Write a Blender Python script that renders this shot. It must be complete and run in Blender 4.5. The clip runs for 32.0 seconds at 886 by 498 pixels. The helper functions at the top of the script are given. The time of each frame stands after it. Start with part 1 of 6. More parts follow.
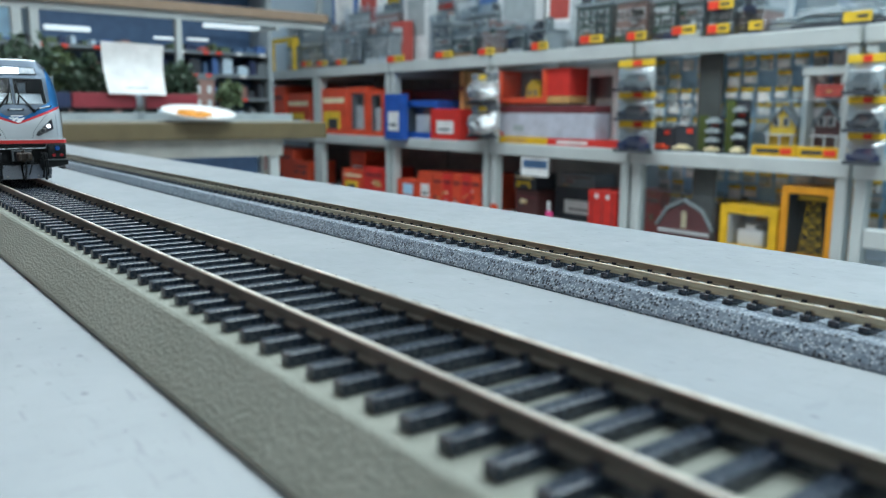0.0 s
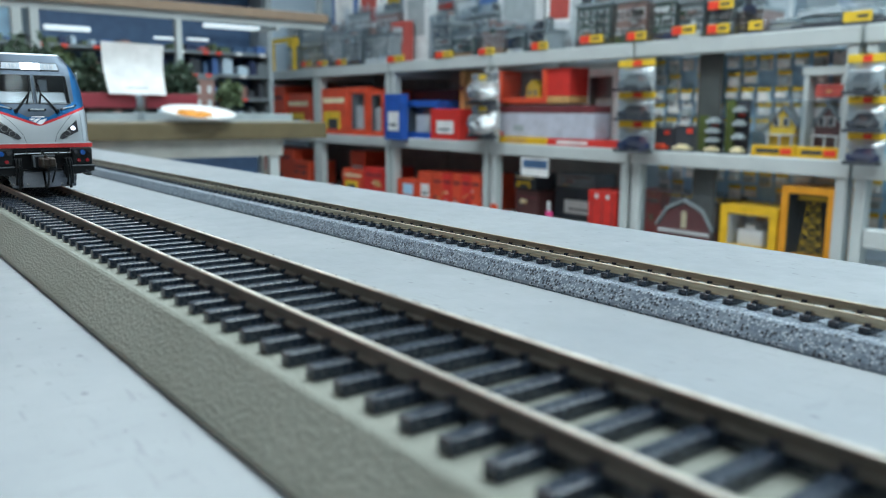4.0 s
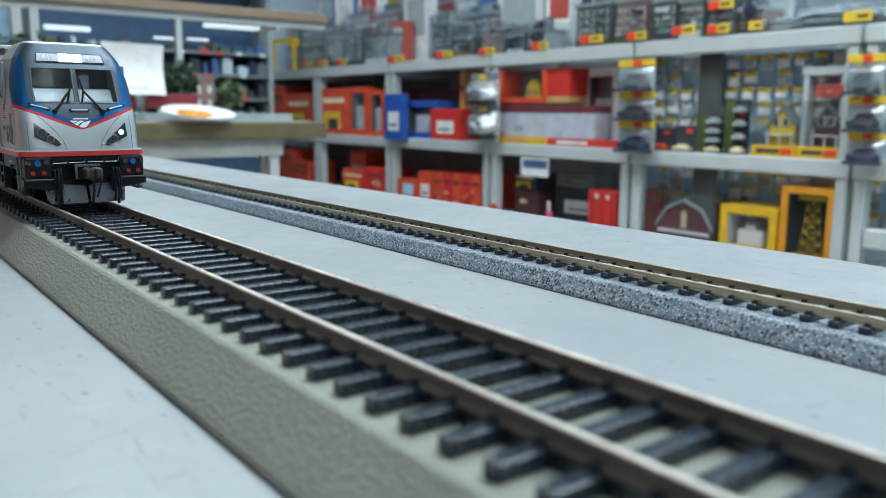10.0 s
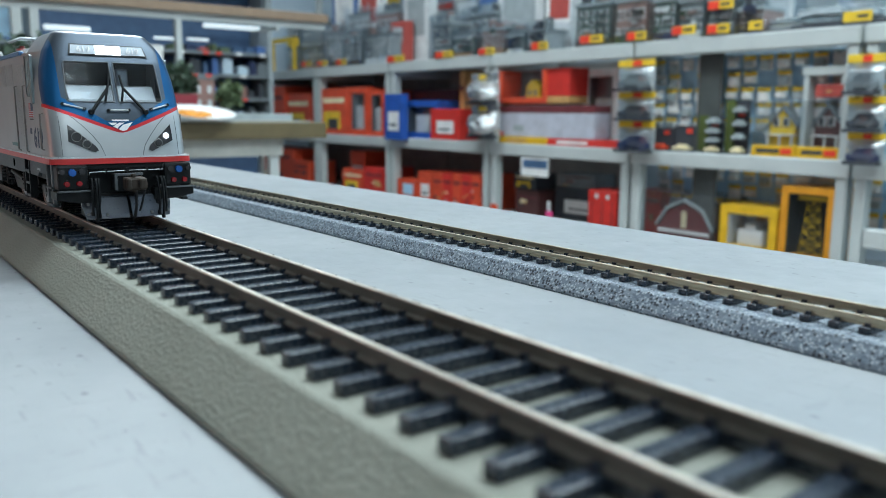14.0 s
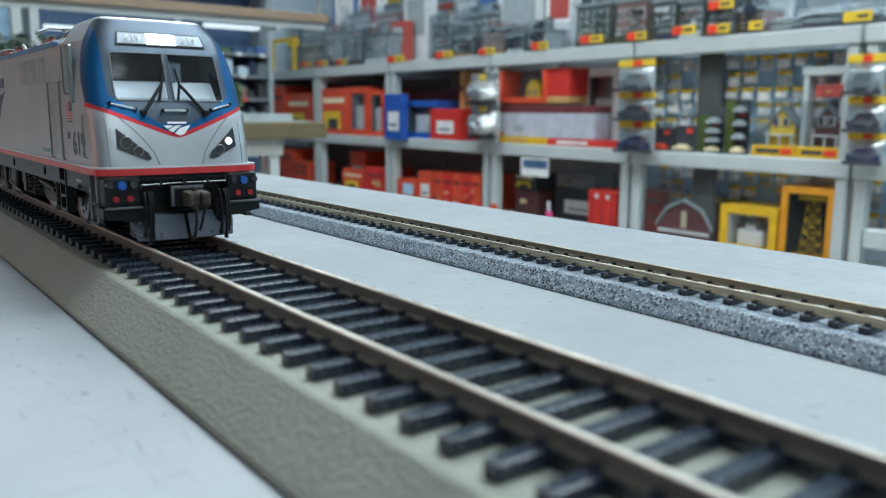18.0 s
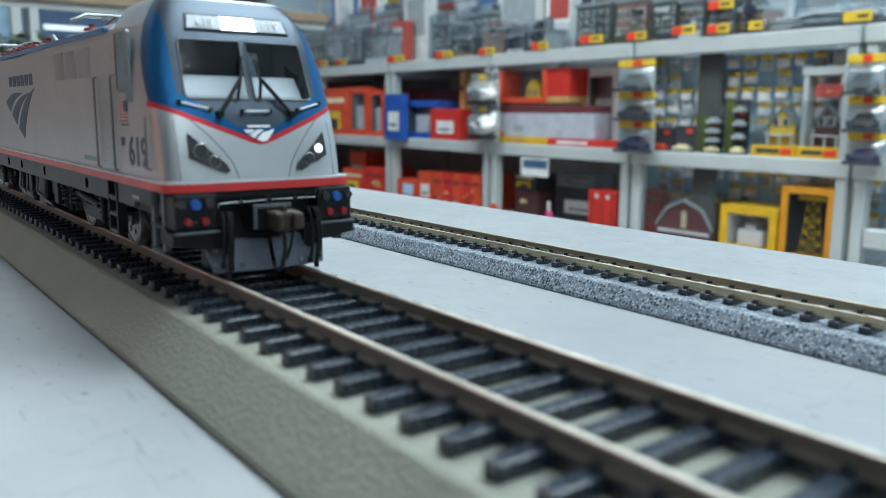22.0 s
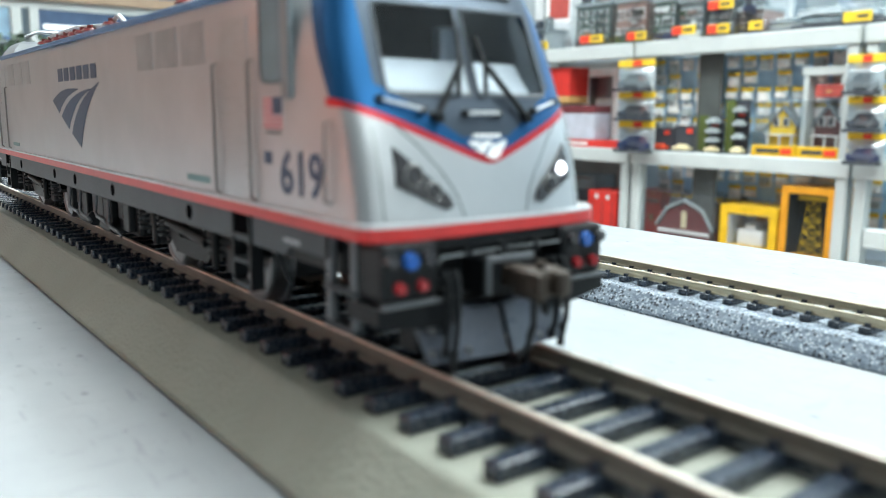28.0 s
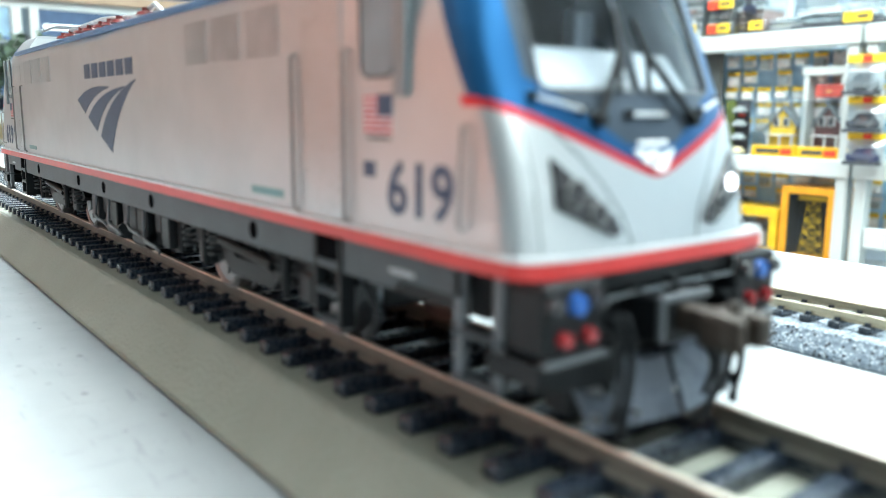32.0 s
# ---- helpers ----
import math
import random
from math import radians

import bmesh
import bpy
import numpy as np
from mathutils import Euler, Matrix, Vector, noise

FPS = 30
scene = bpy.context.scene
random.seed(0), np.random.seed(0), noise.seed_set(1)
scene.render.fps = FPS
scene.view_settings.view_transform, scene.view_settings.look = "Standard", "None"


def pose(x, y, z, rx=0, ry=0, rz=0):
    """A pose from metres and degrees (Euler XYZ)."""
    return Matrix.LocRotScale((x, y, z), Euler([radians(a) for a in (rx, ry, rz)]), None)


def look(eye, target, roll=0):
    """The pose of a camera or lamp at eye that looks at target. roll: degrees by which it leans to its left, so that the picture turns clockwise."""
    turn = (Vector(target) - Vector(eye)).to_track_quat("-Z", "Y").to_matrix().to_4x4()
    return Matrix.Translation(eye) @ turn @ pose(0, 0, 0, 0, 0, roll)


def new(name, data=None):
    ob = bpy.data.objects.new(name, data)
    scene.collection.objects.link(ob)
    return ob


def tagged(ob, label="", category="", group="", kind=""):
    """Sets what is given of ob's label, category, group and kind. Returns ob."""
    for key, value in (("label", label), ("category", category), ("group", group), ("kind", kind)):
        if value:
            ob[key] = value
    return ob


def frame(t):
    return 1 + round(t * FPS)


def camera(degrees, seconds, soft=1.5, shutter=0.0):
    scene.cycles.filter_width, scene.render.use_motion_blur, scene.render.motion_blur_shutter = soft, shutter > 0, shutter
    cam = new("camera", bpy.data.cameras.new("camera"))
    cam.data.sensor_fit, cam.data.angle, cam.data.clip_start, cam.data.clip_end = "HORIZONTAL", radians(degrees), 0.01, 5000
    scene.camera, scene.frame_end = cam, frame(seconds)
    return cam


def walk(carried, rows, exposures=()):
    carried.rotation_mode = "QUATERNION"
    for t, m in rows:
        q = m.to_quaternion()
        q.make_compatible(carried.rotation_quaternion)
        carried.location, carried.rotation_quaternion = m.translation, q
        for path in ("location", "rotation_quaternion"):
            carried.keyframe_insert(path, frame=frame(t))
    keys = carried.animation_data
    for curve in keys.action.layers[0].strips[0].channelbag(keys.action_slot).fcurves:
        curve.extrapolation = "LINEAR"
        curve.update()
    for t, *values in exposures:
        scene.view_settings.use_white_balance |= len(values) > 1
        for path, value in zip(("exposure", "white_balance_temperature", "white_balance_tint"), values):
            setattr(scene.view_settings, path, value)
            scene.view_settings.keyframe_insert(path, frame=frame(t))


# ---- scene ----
cam = camera(57.9, 32.0, soft=0.8, shutter=0.0)
EYE = (0.0, 0.0, 0.9485)
YAW, TILT = radians(37.36), radians(9.71)
AIM = (EYE[0] - math.cos(YAW) * math.cos(TILT), EYE[1] + math.sin(YAW) * math.cos(TILT), EYE[2] - math.sin(TILT))
walk(cam, [(0.0, look(EYE, AIM, 0.38)), (32.0, look(EYE, AIM, 0.38))],
     exposures=[(0.0, -0.14, 6500, 10), (21.0, -0.07, 6530, 10), (25.0, 0.31, 6730, 11), (28.0, 0.76, 7050, 12), (30.0, 1.12, 6990, 10), (32.0, 1.3, 6920, 8)])
cam.data.dof.use_dof = True
cam.data.dof.focus_distance = 0.225
cam.data.dof.aperture_fstop = 22.5

# ---- world and lamps: a closed shop under fluorescent tubes ----
world = bpy.data.worlds.new("world")
scene.world = world
world.use_nodes = True
world.node_tree.nodes["Background"].inputs["Color"].default_value = (0.75, 0.85, 1.0, 1)
world.node_tree.nodes["Background"].inputs["Strength"].default_value = 0.3
scene.view_settings.exposure = 0.0

TABLE = 0.906        # top of the layout table
RAIL = 0.9195        # top of the near rails
MID = 0.0612         # middle of the near track
NMID = 0.1476        # middle of the far track
CEIL = 2.75


def tube_lamp(x, y, power):
    data = bpy.data.lights.new("tube_lamp", "AREA")
    data.shape, data.size, data.size_y, data.energy = "RECTANGLE", 1.2, 0.4, power
    data.color = (0.785, 0.95, 1.0)
    ob = new("tube_lamp", data)
    ob.matrix_world = pose(x, y, CEIL - 0.12)
    return ob


# Unseen fittings, placed and powered to light the nose, shelves and table.
LAMPS = [(-2.7, 0.4, 7.0), (-1.3, 0.4, 7.4), (-0.1, 0.4, 6.5), (-2.7, 0.85, 8.0), (-1.3, 0.85, 15.0), (0.1, 0.85, 20.0), (0.75, 0.2, 9.5), (0.0, 1.5, 23.0), (2.0, -0.6, 7.5), (-2.6, -1.2, 3.5), (-0.6, -2.3, 1.5)]
for lx, ly, lp in LAMPS:
    tube_lamp(lx, ly, lp)


# ---- materials ----
def nodes_of(name):
    m = bpy.data.materials.new(name)
    m.use_nodes = True
    t = m.node_tree
    return m, t, t.nodes["Principled BSDF"]


def node(t, kind, **sets):
    n = t.nodes.new(kind)
    for key, value in sets.items():
        if key in n.inputs:
            n.inputs[key].default_value = value
    return n


def coords(t, stretch=(1, 1, 1)):
    tc = t.nodes.new("ShaderNodeTexCoord")
    mp = t.nodes.new("ShaderNodeMapping")
    mp.inputs["Scale"].default_value = stretch
    t.links.new(tc.outputs["Object"], mp.inputs["Vector"])
    return mp.outputs["Vector"]


def noise_tex(t, vec, scale, detail=4.0, rough=0.55):
    n = node(t, "ShaderNodeTexNoise", Scale=scale, Detail=detail, Roughness=rough)
    t.links.new(vec, n.inputs["Vector"])
    return n.outputs["Fac"]


def ramp(t, fac, stops):
    r = t.nodes.new("ShaderNodeValToRGB")
    while len(r.color_ramp.elements) < len(stops):
        r.color_ramp.elements.new(0.5)
    for e, (pos, col) in zip(r.color_ramp.elements, stops):
        e.position, e.color = pos, (*col, 1) if len(col) == 3 else col
    t.links.new(fac, r.inputs["Fac"])
    return r.outputs["Color"]


def mix(t, fac, a, b, mode="MIX"):
    m = t.nodes.new("ShaderNodeMix")
    m.data_type, m.blend_type = "RGBA", mode
    for sock, v in ((m.inputs["Factor"], fac), (m.inputs["A"], a), (m.inputs["B"], b)):
        if isinstance(v, bpy.types.NodeSocket):
            t.links.new(v, sock)
        else:
            sock.default_value = v if isinstance(v, (int, float)) else (*v, 1)
    return m.outputs["Result"]


def bump(t, bsdf, height, strength, distance):
    b = node(t, "ShaderNodeBump", Strength=strength, Distance=distance)
    t.links.new(height, b.inputs["Height"])
    t.links.new(b.outputs["Normal"], bsdf.inputs["Normal"])


def calc(t, op, a, b=0.0, c=0.0):
    m = t.nodes.new("ShaderNodeMath")
    m.operation = op
    for sock, v in zip(m.inputs, (a, b, c)):
        if isinstance(v, bpy.types.NodeSocket):
            t.links.new(v, sock)
        else:
            sock.default_value = v
    return m.outputs[0]


def paint(name, col, rough=0.5, metal=0.0, fine=900.0, coarse=60.0, vary=0.12, relief=0.1, deep=0.0001, vary_each=0.0, spec=0.5):
    """A coloured surface with grain and blotches."""
    m, t, b = nodes_of(name)
    v = coords(t)
    f1, f2 = noise_tex(t, v, coarse), noise_tex(t, v, fine)
    dark = tuple(c * (1 - vary) for c in col)
    light = tuple(min(1, c * (1 + vary)) for c in col)
    base = ramp(t, f1, [(0.3, dark), (0.7, light)])
    base = mix(t, calc(t, "MULTIPLY", f2, vary), base, tuple(c * 0.5 for c in col))
    if vary_each:
        info = t.nodes.new("ShaderNodeObjectInfo")
        base = mix(t, calc(t, "MULTIPLY", info.outputs["Random"], vary_each), base, tuple(c * 0.35 for c in col))
    t.links.new(base, b.inputs["Base Color"])
    t.links.new(calc(t, "MULTIPLY_ADD", f2, 0.2, rough - 0.1), b.inputs["Roughness"])
    b.inputs["Metallic"].default_value = metal
    b.inputs["Specular IOR Level"].default_value = spec
    if relief:
        bump(t, b, f2, relief, deep)
    return m


def glowing(name, col, power):
    m, t, b = nodes_of(name)
    b.inputs["Base Color"].default_value = (*col, 1)
    b.inputs["Emission Color"].default_value = (*col, 1)
    b.inputs["Emission Strength"].default_value = power
    return m


def clear(name, tint=(0.9, 0.93, 0.95), gloss=0.12, rough=0.03):
    """Thin clear plastic or a pane: see-through with a sheen."""
    m, t, b = nodes_of(name)
    out = t.nodes["Material Output"]
    tr = node(t, "ShaderNodeBsdfTransparent", Color=(*tint, 1))
    gl = node(t, "ShaderNodeBsdfGlossy", Color=(1, 1, 1, 1), Roughness=rough)
    fr = t.nodes.new("ShaderNodeLayerWeight")
    mx = t.nodes.new("ShaderNodeMixShader")
    t.links.new(calc(t, "MULTIPLY_ADD", calc(t, "POWER", fr.outputs["Facing"], 4.0), 0.6, 0.03 + gloss * 0.3), mx.inputs[0])
    t.links.new(tr.outputs[0], mx.inputs[1])
    t.links.new(gl.outputs[0], mx.inputs[2])
    t.links.new(mx.outputs[0], out.inputs["Surface"])
    return m


def table_paint():
    m, t, b = nodes_of("table_paint")
    v = coords(t)
    base = ramp(t, noise_tex(t, v, 18), [(0.3, (0.25, 0.273, 0.293)), (0.7, (0.31, 0.33, 0.346))])
    vs = coords(t, (1, 0.35, 1))
    scuff = ramp(t, noise_tex(t, vs, 260, 6, 0.7), [(0.57, (0, 0, 0)), (0.66, (1, 1, 1))])
    patch = ramp(t, noise_tex(t, v, 22, 3), [(0.36, (0, 0, 0)), (0.62, (1, 1, 1))])
    base = mix(t, calc(t, "MULTIPLY", calc(t, "MULTIPLY", scuff, patch), 0.4), base, (0.2, 0.22, 0.24))
    lines = ramp(t, noise_tex(t, coords(t, (0.14, 1, 1)), 620, 4, 0.6), [(0.60, (0, 0, 0)), (0.66, (1, 1, 1))])
    where = ramp(t, noise_tex(t, v, 9, 3), [(0.45, (0, 0, 0)), (0.6, (1, 1, 1))])
    base = mix(t, calc(t, "MULTIPLY", calc(t, "MULTIPLY", lines, where), 0.35), base, (0.12, 0.13, 0.15))
    specks = node(t, "ShaderNodeTexVoronoi", Scale=85.0)
    t.links.new(v, specks.inputs["Vector"])
    fine = node(t, "ShaderNodeTexVoronoi", Scale=230.0)
    t.links.new(coords(t, (0.6, 1, 1)), fine.inputs["Vector"])
    grit = calc(t, "MULTIPLY", calc(t, "LESS_THAN", fine.outputs["Distance"], 0.13), ramp(t, noise_tex(t, v, 30, 4), [(0.46, (0, 0, 0)), (0.58, (1, 1, 1))]))
    base = mix(t, calc(t, "MULTIPLY", grit, 0.55), base, (0.09, 0.095, 0.1))
    scratch = ramp(t, noise_tex(t, coords(t, (0.9, 0.16, 1)), 800, 5, 0.65), [(0.615, (0, 0, 0)), (0.66, (1, 1, 1))])
    base = mix(t, calc(t, "MULTIPLY", calc(t, "MULTIPLY", scratch, where), 0.35), base, (0.13, 0.14, 0.16))
    dots = calc(t, "LESS_THAN", specks.outputs["Distance"], 0.035)
    base = mix(t, calc(t, "MULTIPLY", dots, 0.75), base, (0.05, 0.05, 0.06))
    t.links.new(base, b.inputs["Base Color"])
    t.links.new(calc(t, "MULTIPLY_ADD", noise_tex(t, v, 120), 0.25, 0.3), b.inputs["Roughness"])
    bump(t, b, noise_tex(t, v, 700, 5), 0.12, 0.0002)
    return m


def grey_foam():
    """Embossed grey-green foam sheet with a leathery grain."""
    m, t, b = nodes_of("grey_foam")
    v = coords(t)
    f = noise_tex(t, v, 1500, 4, 0.62)
    base = ramp(t, noise_tex(t, v, 60, 4), [(0.3, (0.205, 0.215, 0.182)), (0.7, (0.246, 0.255, 0.219))])
    t.links.new(base, b.inputs["Base Color"])
    b.inputs["Roughness"].default_value = 0.62
    vor = node(t, "ShaderNodeTexVoronoi", Scale=1500.0)
    t.links.new(v, vor.inputs["Vector"])
    bump(t, b, calc(t, "ADD", f, vor.outputs["Distance"]), 0.5, 0.0004)
    return m


def speckled_foam():
    """Blue-grey closed-cell foam: pale and dark cells of about a millimetre."""
    m, t, b = nodes_of("speckled_foam")
    v = coords(t)
    base = ramp(t, noise_tex(t, v, 420, 4), [(0.3, (0.12, 0.155, 0.20)), (0.7, (0.21, 0.255, 0.305))])
    for scale, keep, size, col in ((1500.0, 0.3, 0.42, (0.42, 0.47, 0.53)), (1150.0, 0.45, 0.40, (0.010, 0.014, 0.023))):
        vor = node(t, "ShaderNodeTexVoronoi", Scale=scale)
        t.links.new(v, vor.inputs["Vector"])
        cell = t.nodes.new("ShaderNodeSeparateColor")
        t.links.new(vor.outputs["Color"], cell.inputs[0])
        dot = calc(t, "MULTIPLY", calc(t, "GREATER_THAN", cell.outputs[0], keep), calc(t, "LESS_THAN", vor.outputs["Distance"], size))
        base = mix(t, calc(t, "MULTIPLY", dot, 0.9), base, col)
    t.links.new(base, b.inputs["Base Color"])
    b.inputs["Roughness"].default_value = 0.45
    bump(t, b, calc(t, "SUBTRACT", 1.0, vor.outputs["Distance"]), 0.35, 0.0004)
    return m


def loco_paint():
    """Livery: silver body, blue cab with a red-edged V, dark grey windscreen surround (object space, metres)."""
    m, t, b = nodes_of("loco_livery")
    tc = t.nodes.new("ShaderNodeTexCoord")
    sep = t.nodes.new("ShaderNodeSeparateXYZ")
    t.links.new(tc.outputs["Object"], sep.inputs[0])
    x = calc(t, "SUBTRACT", calc(t, "ABSOLUTE", calc(t, "ADD", sep.outputs[0], 0.1205)), 0.1205)
    y, z = calc(t, "ABSOLUTE", sep.outputs[1]), sep.outputs[2]
    # height above the V line
    vz = calc(t, "SUBTRACT", z, calc(t, "MULTIPLY_ADD", calc(t, "SQRT", calc(t, "MULTIPLY_ADD", y, y, 0.0000015)), 0.40, 0.0231))
    # in front of the slanted edge of the blue on the side
    vx = calc(t, "SUBTRACT", x, calc(t, "MULTIPLY_ADD", calc(t, "SUBTRACT", z, 0.031), -0.55, -0.0078))
    inside = calc(t, "MULTIPLY", calc(t, "GREATER_THAN", vz, 0.0), calc(t, "GREATER_THAN", vx, 0.0))
    red = calc(t, "MULTIPLY", calc(t, "LESS_THAN", calc(t, "ABSOLUTE", vz), 0.00045), calc(t, "GREATER_THAN", vx, -0.001))
    # dark grey surround: narrow at the foot, wide above
    gw = calc(t, "MINIMUM", calc(t, "MULTIPLY_ADD", calc(t, "SUBTRACT", z, 0.0262), 1.65, 0.0035), 0.0132)
    grey = calc(t, "MULTIPLY", calc(t, "LESS_THAN", y, gw), calc(t, "MULTIPLY", calc(t, "GREATER_THAN", z, 0.0262), calc(t, "GREATER_THAN", x, -0.0165)))
    v = coords(t)
    f1, f2 = noise_tex(t, v, 90), noise_tex(t, v, 2500)
    silver = ramp(t, f1, [(0.3, (0.44, 0.465, 0.485)), (0.7, (0.50, 0.525, 0.545))])
    col = mix(t, inside, silver, (0.008, 0.085, 0.22))
    col = mix(t, calc(t, "MULTIPLY", grey, inside), col, (0.062, 0.08, 0.105))
    col = mix(t, red, col, (0.55, 0.035, 0.045))
    roof = calc(t, "GREATER_THAN", z, 0.0487)
    col = mix(t, roof, col, (0.42, 0.44, 0.47))
    t.links.new(col, b.inputs["Base Color"])
    b.inputs["Metallic"].default_value = 0.78
    t.links.new(calc(t, "MULTIPLY_ADD", f2, 0.12, 0.31), b.inputs["Roughness"])
    bump(t, b, f2, 0.04, 0.00005)
    return m


M = {}
M["table"] = table_paint()
M["foam"] = grey_foam()
M["speckle"] = speckled_foam()
M["livery"] = loco_paint()
# Blue in the black imitates the sheen on the sleepers.
M["tie"] = paint("black_tie_plastic", (0.014, 0.022, 0.036), 0.27, fine=1800, coarse=300, vary=0.15, relief=0.04, deep=0.00003, spec=0.6)
# Dark sides and bright tops take in wear, shade and highlight together.
M["rail"] = paint("weathered_shaded_rail_side", (0.15, 0.145, 0.128), 0.5, 0.0, fine=900, coarse=70, vary=0.35, relief=0.2, deep=0.0001, spec=0.3)
M["shine"] = paint("polished_highlight_rail_top", (0.72, 0.68, 0.61), 0.5, 1.0, fine=1200, coarse=60, vary=0.35, relief=0)
M["brass"] = paint("dull_brass_rail", (0.47, 0.415, 0.31), 0.34, 0.75, fine=1500, coarse=100, vary=0.12, relief=0)
M["red"] = paint("red_stripe", (0.55, 0.03, 0.03), 0.35, fine=2500, coarse=200)
M["grab"] = paint("grey_metal_rod", (0.30, 0.32, 0.34), 0.3, 0.9, fine=2500, coarse=150, relief=0)
M["sill"] = paint("grey_sill_paint", (0.052, 0.063, 0.072), 0.45, fine=2500, coarse=150, spec=0.2)
M["sidesill"] = paint("grey_side_sill", (0.07, 0.083, 0.092), 0.45, fine=2500, coarse=150, spec=0.2)
M["black"] = paint("black_plastic", (0.009, 0.0105, 0.0125), 0.42, fine=2500, coarse=200, vary=0.3, spec=0.2)
M["dark"] = paint("dark_grey_plastic", (0.02, 0.023, 0.027), 0.45, fine=2500, coarse=200, vary=0.25, spec=0.3)
# Black that paints the shade inside sill holes onto flat pieces.
M["hole"] = paint("unlit_hole", (0.006, 0.006, 0.007), 0.95, fine=2500, coarse=200, relief=0, spec=0.0)
M["plow"] = paint("blue_grey_plow", (0.062, 0.075, 0.1), 0.3, fine=2000, coarse=150)
M["stepgrey"] = paint("worn_grey_step", (0.11, 0.122, 0.135), 0.4, 0.3, fine=2500, coarse=150)
M["rodgrey"] = paint("dull_metal_rod", (0.24, 0.24, 0.24), 0.35, 0.7, fine=2500, coarse=150, relief=0)
M["silver"] = paint("bright_silver", (0.6, 0.62, 0.64), 0.3, 0.4, fine=2500, coarse=150)
M["steel"] = paint("turned_steel", (0.24, 0.245, 0.255), 0.42, 1.0, fine=2500, coarse=300)
M["bluelens"] = paint("blue_lens", (0.01, 0.085, 0.33), 0.2, fine=2500, coarse=400)
M["redlens"] = paint("red_lens", (0.26, 0.015, 0.02), 0.2, fine=2500, coarse=400)
M["decal_blue"] = paint("decal_blue", (0.018, 0.055, 0.115), 0.42, fine=2500, coarse=300)
M["decal_red"] = paint("decal_red", (0.5, 0.06, 0.07), 0.42, fine=2500, coarse=300)
M["decal_white"] = paint("decal_white", (0.75, 0.77, 0.8), 0.42, fine=2500, coarse=300)
M["teal"] = paint("decal_teal", (0.12, 0.26, 0.27), 0.42, fine=2500, coarse=300)
M["desk"] = paint("pale_desk_plastic", (0.84, 0.85, 0.84), 0.5, fine=2500, coarse=200)
M["rust"] = paint("brown_coupler", (0.034, 0.024, 0.018), 0.5, 0.2, fine=2500, coarse=300, vary=0.3)
M["insul"] = paint("oxide_red_insulator", (0.16, 0.025, 0.025), 0.35, fine=2500, coarse=300)
M["roofblue"] = paint("blue_roof_trim", (0.05, 0.15, 0.32), 0.35, 0.1, fine=2500, coarse=200)
M["headglass"] = paint("smoked_lamp_glass", (0.03, 0.03, 0.035), 0.12, fine=2500, coarse=300)
M["boardglass"] = glowing("lit_number_board", (0.42, 0.48, 0.54), 0.22)
M["headlamp"] = glowing("headlamp_glow", (0.82, 0.9, 1.0), 14.0)
M["ditchlamp"] = glowing("ditch_lamp_glow", (0.8, 0.87, 1.0), 4.0)
M["glass"] = clear("windscreen_glass", (0.80, 0.84, 0.88), 0.0, 0.12)
M["shelf"] = paint("grey_white_shelf_paint", (0.50, 0.54, 0.54), 0.5, fine=300, coarse=12, vary=0.06)
# Blue in this wall tone stands for the haze over the shelves.
M["wall"] = paint("shop_wall_haze_tone", (0.55, 0.65, 0.73), 0.8, fine=120, coarse=3, vary=0.06)
M["warmreflector"] = paint("salmon_reflector_paint", (0.62, 0.235, 0.16), 0.8, fine=120, coarse=3, vary=0.06)
M["beigewall"] = paint("beige_reflection_wall", (0.38, 0.345, 0.30), 0.8, fine=120, coarse=3, vary=0.06)
M["ceiling"] = paint("white_ceiling", (0.75, 0.77, 0.78), 0.85, fine=120, coarse=3, vary=0.04)
M["darkwall"] = paint("dark_reflection_wall", (0.055, 0.07, 0.085), 0.6, fine=120, coarse=3, vary=0.2)
M["floor"] = paint("vinyl_floor", (0.45, 0.44, 0.43), 0.45, fine=150, coarse=3, vary=0.12)
M["tube"] = glowing("fluorescent_tube", (0.93, 0.97, 1.0), 6.0)


# ---- building helpers: meshes are drawn in millimetres ----
def box(bm, x0, x1, y0, y1, z0, z1, round_by=0.0, m=None):
    r = bmesh.ops.create_cube(bm, size=1.0)
    vs = r["verts"]
    for v in vs:
        v.co = ((x0 + x1) / 2 + v.co.x * (x1 - x0), (y0 + y1) / 2 + v.co.y * (y1 - y0), (z0 + z1) / 2 + v.co.z * (z1 - z0))
    if m is not None:
        bmesh.ops.transform(bm, matrix=m, verts=vs)
    if round_by:
        es = list({e for v in vs for e in v.link_edges})
        bmesh.ops.bevel(bm, geom=es, offset=round_by, segments=2, affect="EDGES", profile=0.5)
    return bm


def boxes(*rows, round_by=0.0):
    bm = bmesh.new()
    for r in rows:
        box(bm, *r, round_by=round_by)
    return bm


def tube(bm, a, b, r0, r1=None, seg=12, caps=True):
    a, b = Vector(a), Vector(b)
    m = Matrix.Translation((a + b) / 2) @ (b - a).to_track_quat("Z", "Y").to_matrix().to_4x4()
    bmesh.ops.create_cone(bm, cap_ends=caps, segments=seg, radius1=r0, radius2=r0 if r1 is None else r1, depth=(b - a).length, matrix=m)
    return bm


